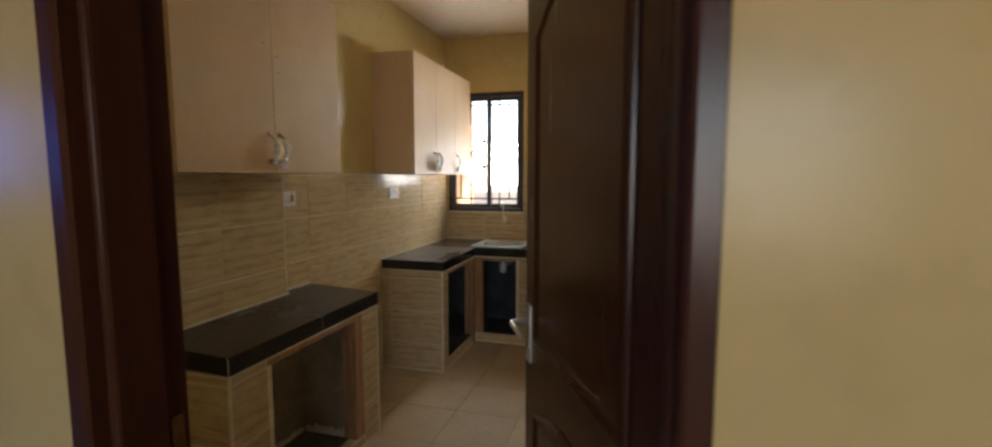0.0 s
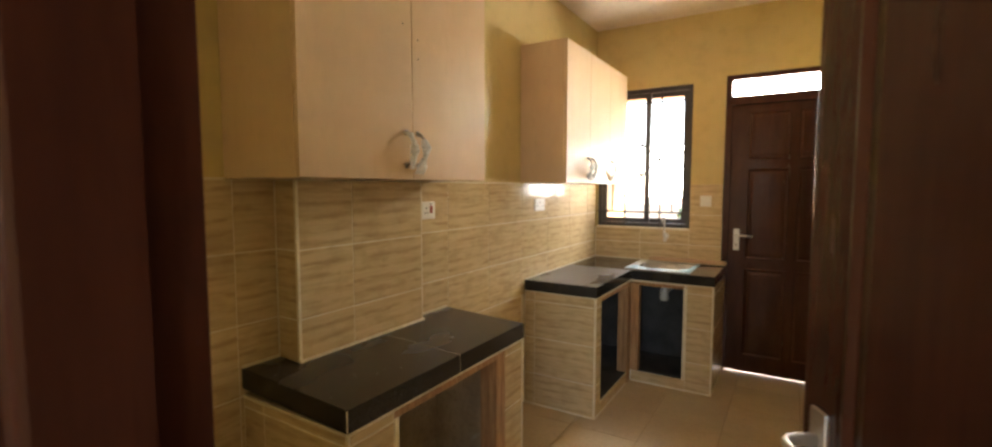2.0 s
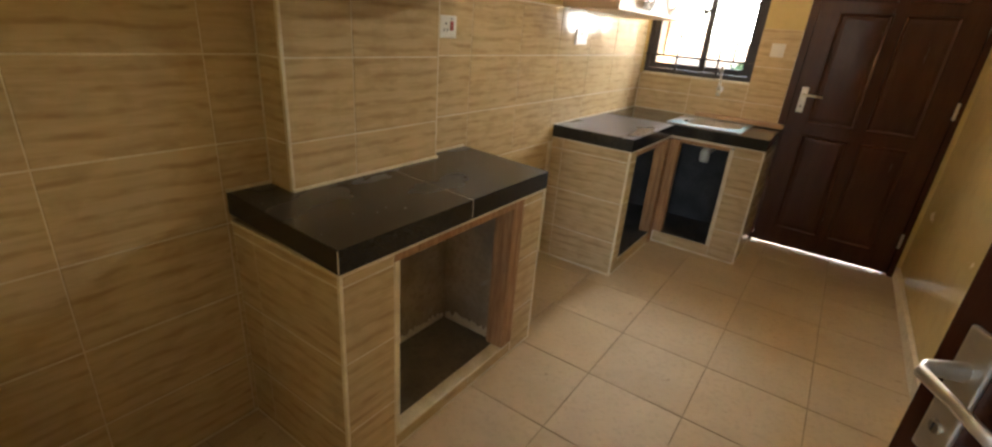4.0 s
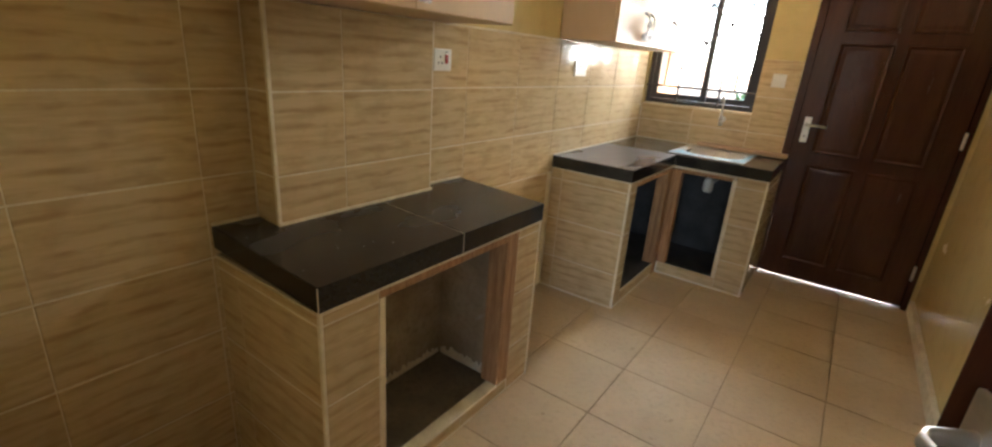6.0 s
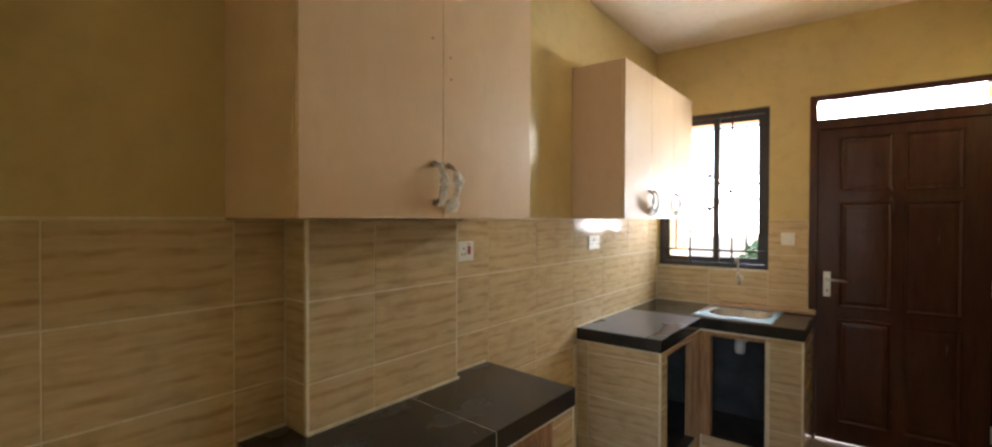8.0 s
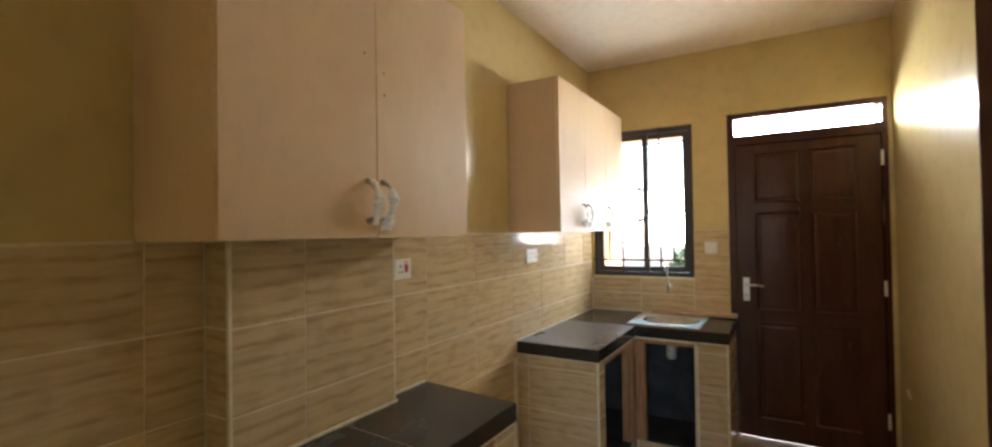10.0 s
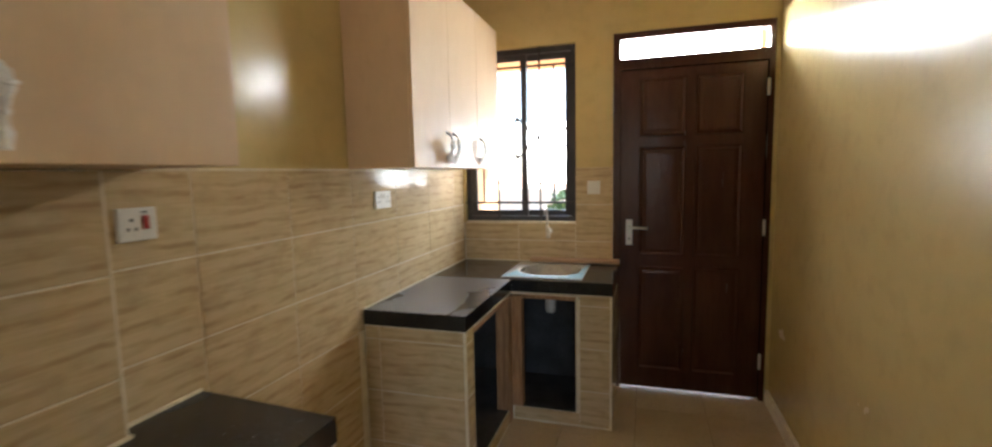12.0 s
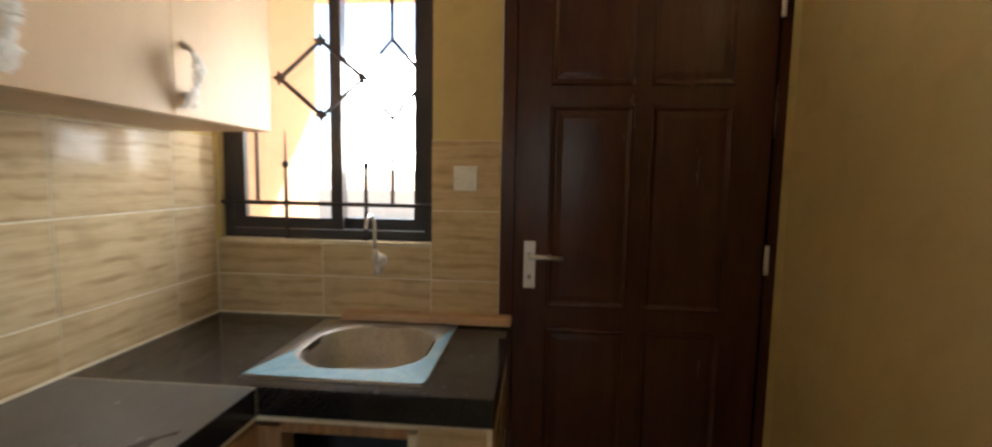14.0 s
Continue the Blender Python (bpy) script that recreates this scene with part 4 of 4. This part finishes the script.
tagged(obj("timber_offcut", box(-0.86, NORTH - 0.075, C2Z + 0.0065, -0.255, NORTH - 0.012, C2Z + 0.034, bevel=0.003), M_PINE),
               "narrow raw timber strip lying behind the sink", "timber")


# ---- wall cabinets ----
def bow_handle(parent, x, y, z0, z1, film, reach):
    """An arched bow handle on a door face at x, standing along z; film is the stretch (from, to) of it still wrapped, with a loose tail below."""
    h = z1 - z0
    def along(f):
        lift = math.sin(math.pi * f) ** 0.55 if 0 < f < 1 else 0.0
        return Vector((x + 0.002 + (reach - 0.002) * lift, y, z0 + 0.006 + (h - 0.012) * f))
    pts = [along(k / 16) for k in range(17)]
    hd = part("handle", tube(pts, 0.0055, 10, radii=[0.0075, 0.006] + [0.0042] * 13 + [0.006, 0.0075]), M_PEWTER, parent, "dark chrome bow handle", True)
    for z in (z0 + 0.006, z1 - 0.006):
        part("rosette", tube([(x, y, z), (x + 0.004, y, z), (x + 0.006, y, z)], 0.01, 12, radii=[0.0105, 0.0105, 0.008]), M_PEWTER, hd)
    rnd = random.Random(round(y * 1000))
    bm = bmesh.new()
    rings = []
    f0, f1 = film
    turn = rnd.uniform(0, 6.28)
    for k in range(23):
        g = k / 22
        c = along(f0 + (f1 - f0) * g)
        r = 0.0105 + 0.0045 * math.sin(9.0 * g + turn) * rnd.uniform(0.4, 1.0)
        if g < 0.18:
            c.z -= (0.18 - g) * 0.16
            r *= 1.25
        ring = []
        for s in range(12):
            a = 2 * math.pi * s / 12
            rr = r * (1 + rnd.uniform(-0.30, 0.30))
            ring.append(bm.verts.new((max(c.x + rr * math.cos(a), x + 0.001), c.y + 1.25 * rr * math.sin(a), c.z + rnd.uniform(-0.003, 0.003))))
        rings.append(ring)
    for a, b in zip(rings, rings[1:]):
        for s in range(12):
            bm.faces.new((a[s], a[(s + 1) % 12], b[(s + 1) % 12], b[s]))
    bmesh.ops.recalc_face_normals(bm, faces=bm.faces[:])
    part("wrapper", bm, M_WRAP, hd, "crumpled clear film wrapper")


def wall_cabinet(label, y0, y1, z0, z1, back, front, seams, handles, reach, marks=()):
    cab = thing("wall_cabinet", label, "cabinet", (back, (y0 + y1) / 2, z0))
    p, d = 0.018, front - 0.019
    part("side_panel", box(back, y0, z0, d, y0 + p, z1, bevel=0.0008), M_LAM, cab)
    part("side_panel", box(back, y1 - p, z0, d, y1, z1, bevel=0.0008), M_LAM, cab)
    part("bottom_panel", box(back, y0 + p, z0, d, y1 - p, z0 + p), M_LAM, cab)
    part("top_panel", box(back, y0 + p, z1 - p, d, y1 - p, z1), M_LAM, cab)
    part("back_panel", box(back, y0 + p, z0 + p, back + 0.006, y1 - p, z1 - p), M_LAM, cab)
    doors = []
    edges = [y0] + seams + [y1]
    for a, b in zip(edges, edges[1:]):
        doors.append(part("cabinet_door", box(front - 0.018, a + 0.0015, z0 + 0.001, front, b - 0.0015, z1 - 0.001, bevel=0.0012), M_LAM, cab, "plain beige laminate door"))
    for index, y, dz in marks:
        part("screw_hole", tube([(front - 0.002, y, z0 + dz), (front + 0.0006, y, z0 + dz)], 0.0035, 8), M_DARK, doors[index], "small dark screw mark")
    for index, y, film in handles:
        bow_handle(doors[index], front, y, z0 + 0.045, z0 + 0.178, film, reach)
    return cab


wall_cabinet("beige laminate two-door wall cabinet with film-wrapped chrome handles", 1.608, 2.600, 1.518, 2.412, NEARWEST + 0.003, -1.040, [2.103], [(0, 2.066, (0.14, 1.0)), (1, 2.130, (0.0, 0.82))], 0.043, [(0, 2.055, 0.56), (1, 2.138, 0.45), (1, 2.136, 0.52)])
wall_cabinet("beige laminate three-door wall cabinet beside the window", 3.540, 4.800, 1.520, 2.412, WEST + 0.004, -1.040, [3.950, 4.375], [(0, 3.905, (0.05, 0.70)), (1, 3.990, (0.0, 0.75)), (2, 4.415, (0.0, 0.85))], 0.036)


# ---- switches and sockets ----
def wall_plate(name, label, facing, level, u, z, w, h, extras):
    """A bevelled plate on a wall; extras are small boxes (du, dz, half width, half height, depth, material, name) on it."""
    at = (level, u, z) if facing == "+x" else (u, level, z)
    root = thing(name, label, "socket" if name == "wall_socket" else "switch", at)
    def local(du0, dz0, du1, dz1, d0, d1):
        if facing == "+x":
            return (level + d0, u + du0, z + dz0, level + d1, u + du1, z + dz1)
        return (u + du0, level - d1, z + dz0, u + du1, level - d0, z + dz1)
    part("plate", box(*local(-w / 2, -h / 2, w / 2, h / 2, 0, 0.010), bevel=0.003), M_WHITE, root)
    for du, dz, hw, hh, d, mat, nm in extras:
        part(nm, box(*local(du - hw, dz - hh, du + hw, dz + hh, 0.0095, 0.0095 + d), bevel=min(hw, hh, d) * 0.25), mat, root)
    return root


FACE = WEST + 0.008
wall_plate("wall_socket", "white single socket with a red rocker switch on the tiles", "+x", FACE, 2.571, 1.376, 0.102, 0.086,
           [(0.020, 0.004, 0.0085, 0.018, 0.004, M_RED, "rocker"), (-0.016, 0.012, 0.0045, 0.004, 0.001, M_DARK, "slot"), (-0.026, -0.012, 0.003, 0.005, 0.001, M_DARK, "slot"), (-0.006, -0.012, 0.003, 0.005, 0.001, M_DARK, "slot"), (0.019, 0.031, 0.008, 0.002, 0.001, M_DARK, "indicator")])
wall_plate("wall_socket", "white double socket on the glossy tiles under the cabinet", "+x", FACE, 3.810, 1.368, 0.147, 0.086,
           [(-0.012, 0.018, 0.008, 0.010, 0.004, M_WHITE, "rocker"), (0.012, 0.018, 0.008, 0.010, 0.004, M_WHITE, "rocker")] +
           [(s + a, b - 0.006, 0.003, 0.005, 0.001, M_DARK, "slot") for s in (-0.045, 0.045) for a, b in ((0, 0.02), (-0.011, -0.004), (0.011, -0.004))])
wall_plate("light_switch", "white light switch between window and back door", "-y", NORTH - 0.008, -0.427, 1.380, 0.084, 0.088,
           [(0.0, 0.0, 0.010, 0.017, 0.004, M_WHITE, "rocker")])

# ---- tiling, last ----
ZR = (0.008, 0.255, 0.507, 0.760, 1.012, 1.264, 1.515)
part("grout_bed", boxes((NEARWEST, SOUTH_IN, 0, NEARWEST + 0.0068, 1.7945, 1.514), (WEST, 2.458, 0, WEST + 0.0068, NORTH - 0.008, 1.514)), M_GROUT, wall_west, "pale grout")
part("grout_bed", boxes((WEST + 0.0068, NORTH - 0.0068, 0, WIN_R, NORTH, WIN_B - 0.001), (WIN_R, NORTH - 0.0068, 0, DOOR_L, NORTH, 1.514)), M_GROUT, wall_north, "pale grout")
part("grout_cap", boxes((NEARWEST, SOUTH_IN + 0.002, 1.5155, NEARWEST + 0.0078, 1.606, 1.521), (WEST, 2.602, 1.5155, WEST + 0.0078, 3.538, 1.5215)), M_GROUT, wall_west, "rough pale mortar line on the tiles' top edge")
tile_field(wall_west, "+x", NEARWEST + 0.0002, (0.955, 1.215, 1.630, 1.785), ZR)
tile_field(wall_west, "+x", WEST + 0.0002, (2.467, 2.743, 3.148, 3.553, 3.958, 4.363, 4.768, 4.971), ZR, skip=lambda u, v: (u > 3.6 and v < 0.75))
tile_field(wall_pier, "+x", -1.316 + 0.0002, (1.789, 2.045, 2.464), (0.84, 1.012, 1.264, 1.515))
tile_field(wall_pier, "-y", 1.795 - 0.0002, (-1.425, -1.314), (0.84, 1.012, 1.264, 1.515))
part("corner_bead", box(-1.319, 1.7855, 0.842, -1.3065, 1.7980, 1.514, bevel=0.003), M_GROUT, wall_pier, "cream tile edge bead")
part("corner_bead", box(-1.316, 2.4570, 0.842, -1.3070, 2.4655, 1.514, bevel=0.003), M_GROUT, wall_pier, "cream tile edge bead")
NX = (-1.359, -0.955, -0.550, -0.304)
tile_field(wall_north, "-y", NORTH - 0.0002, NX, (0.855, 1.012, 1.264, 1.515), skip=lambda u, v: u < -0.55 and v > 1.02)
tile_field(wall_north, "-y", NORTH - 0.0002, NX[:3], (1.012, 1.134))
tile_field(c1, "-y", C1Y0 + 0.0078, (C1X0 + 0.010, -1.308, C1X1 - 0.010), ROWS_Z + (SB - 0.010,))
tile_field(c1, "+x", C1X1 - 0.0078, (C1Y0 + 0.010, OP0 - 0.004), ROWS_Z + (SB - 0.010,))
tile_field(c1, "+x", C1X1 - 0.0078, (OP1 + 0.005, C1Y1 - 0.010), ROWS_Z + (SB - 0.010,))
tile_field(c1, "+x", C1X1 - 0.0078, (OP0, 2.24, OP1), (0.008, KERB))
tile_field(c2, "-y", C2Y0 + 0.0078, (C2X0 + 0.012, -1.285, C2XF - 0.010), ROWS_Z + (SB2 - 0.004,))
tile_field(c2, "+x", C2XF - 0.0078, (C2Y0 + 0.010, FO0 - 0.002), ROWS_Z + (SB2 - 0.004,))
tile_field(c2, "+x", C2XF - 0.0078, (FO0, 4.0, FO1), (0.008, SKERB))
tile_field(c2, "-y", C2YI + 0.0078, (SO1 + 0.008, C2XR - 0.010), ROWS_Z + (SB2 - 0.004,))
tile_field(c2, "-y", C2YI + 0.0078, (C2XF + 0.01, SO1 + 0.008), (0.008, SKERB))
tile_field(c2, "+x", C2XR - 0.0078, (C2YI + 0.010, 4.70, NORTH - 0.012), ROWS_Z + (SB2 - 0.004,))
FX = [-0.550 + 0.411 * k for k in range(-3, 4)]
FX = [max(min(x, EAST - 0.001), NEARWEST) for x in FX]
FYS = [3.07 + 0.404 * k for k in range(-6, 6)]
FYS = [min(y, NORTH + T) for y in FYS]
tile_field(floor, "+z", -0.008, FX, FYS, mat=M_FLOOR, gap=0.0032)
tile_field(floor, "+z", -0.008, [min(ROOM_W + 0.4025 * k, ROOM_E) for k in range(19)], [0.646 + 0.404 * k for k in range(-10, 1)], mat=M_FLOOR, gap=0.004)
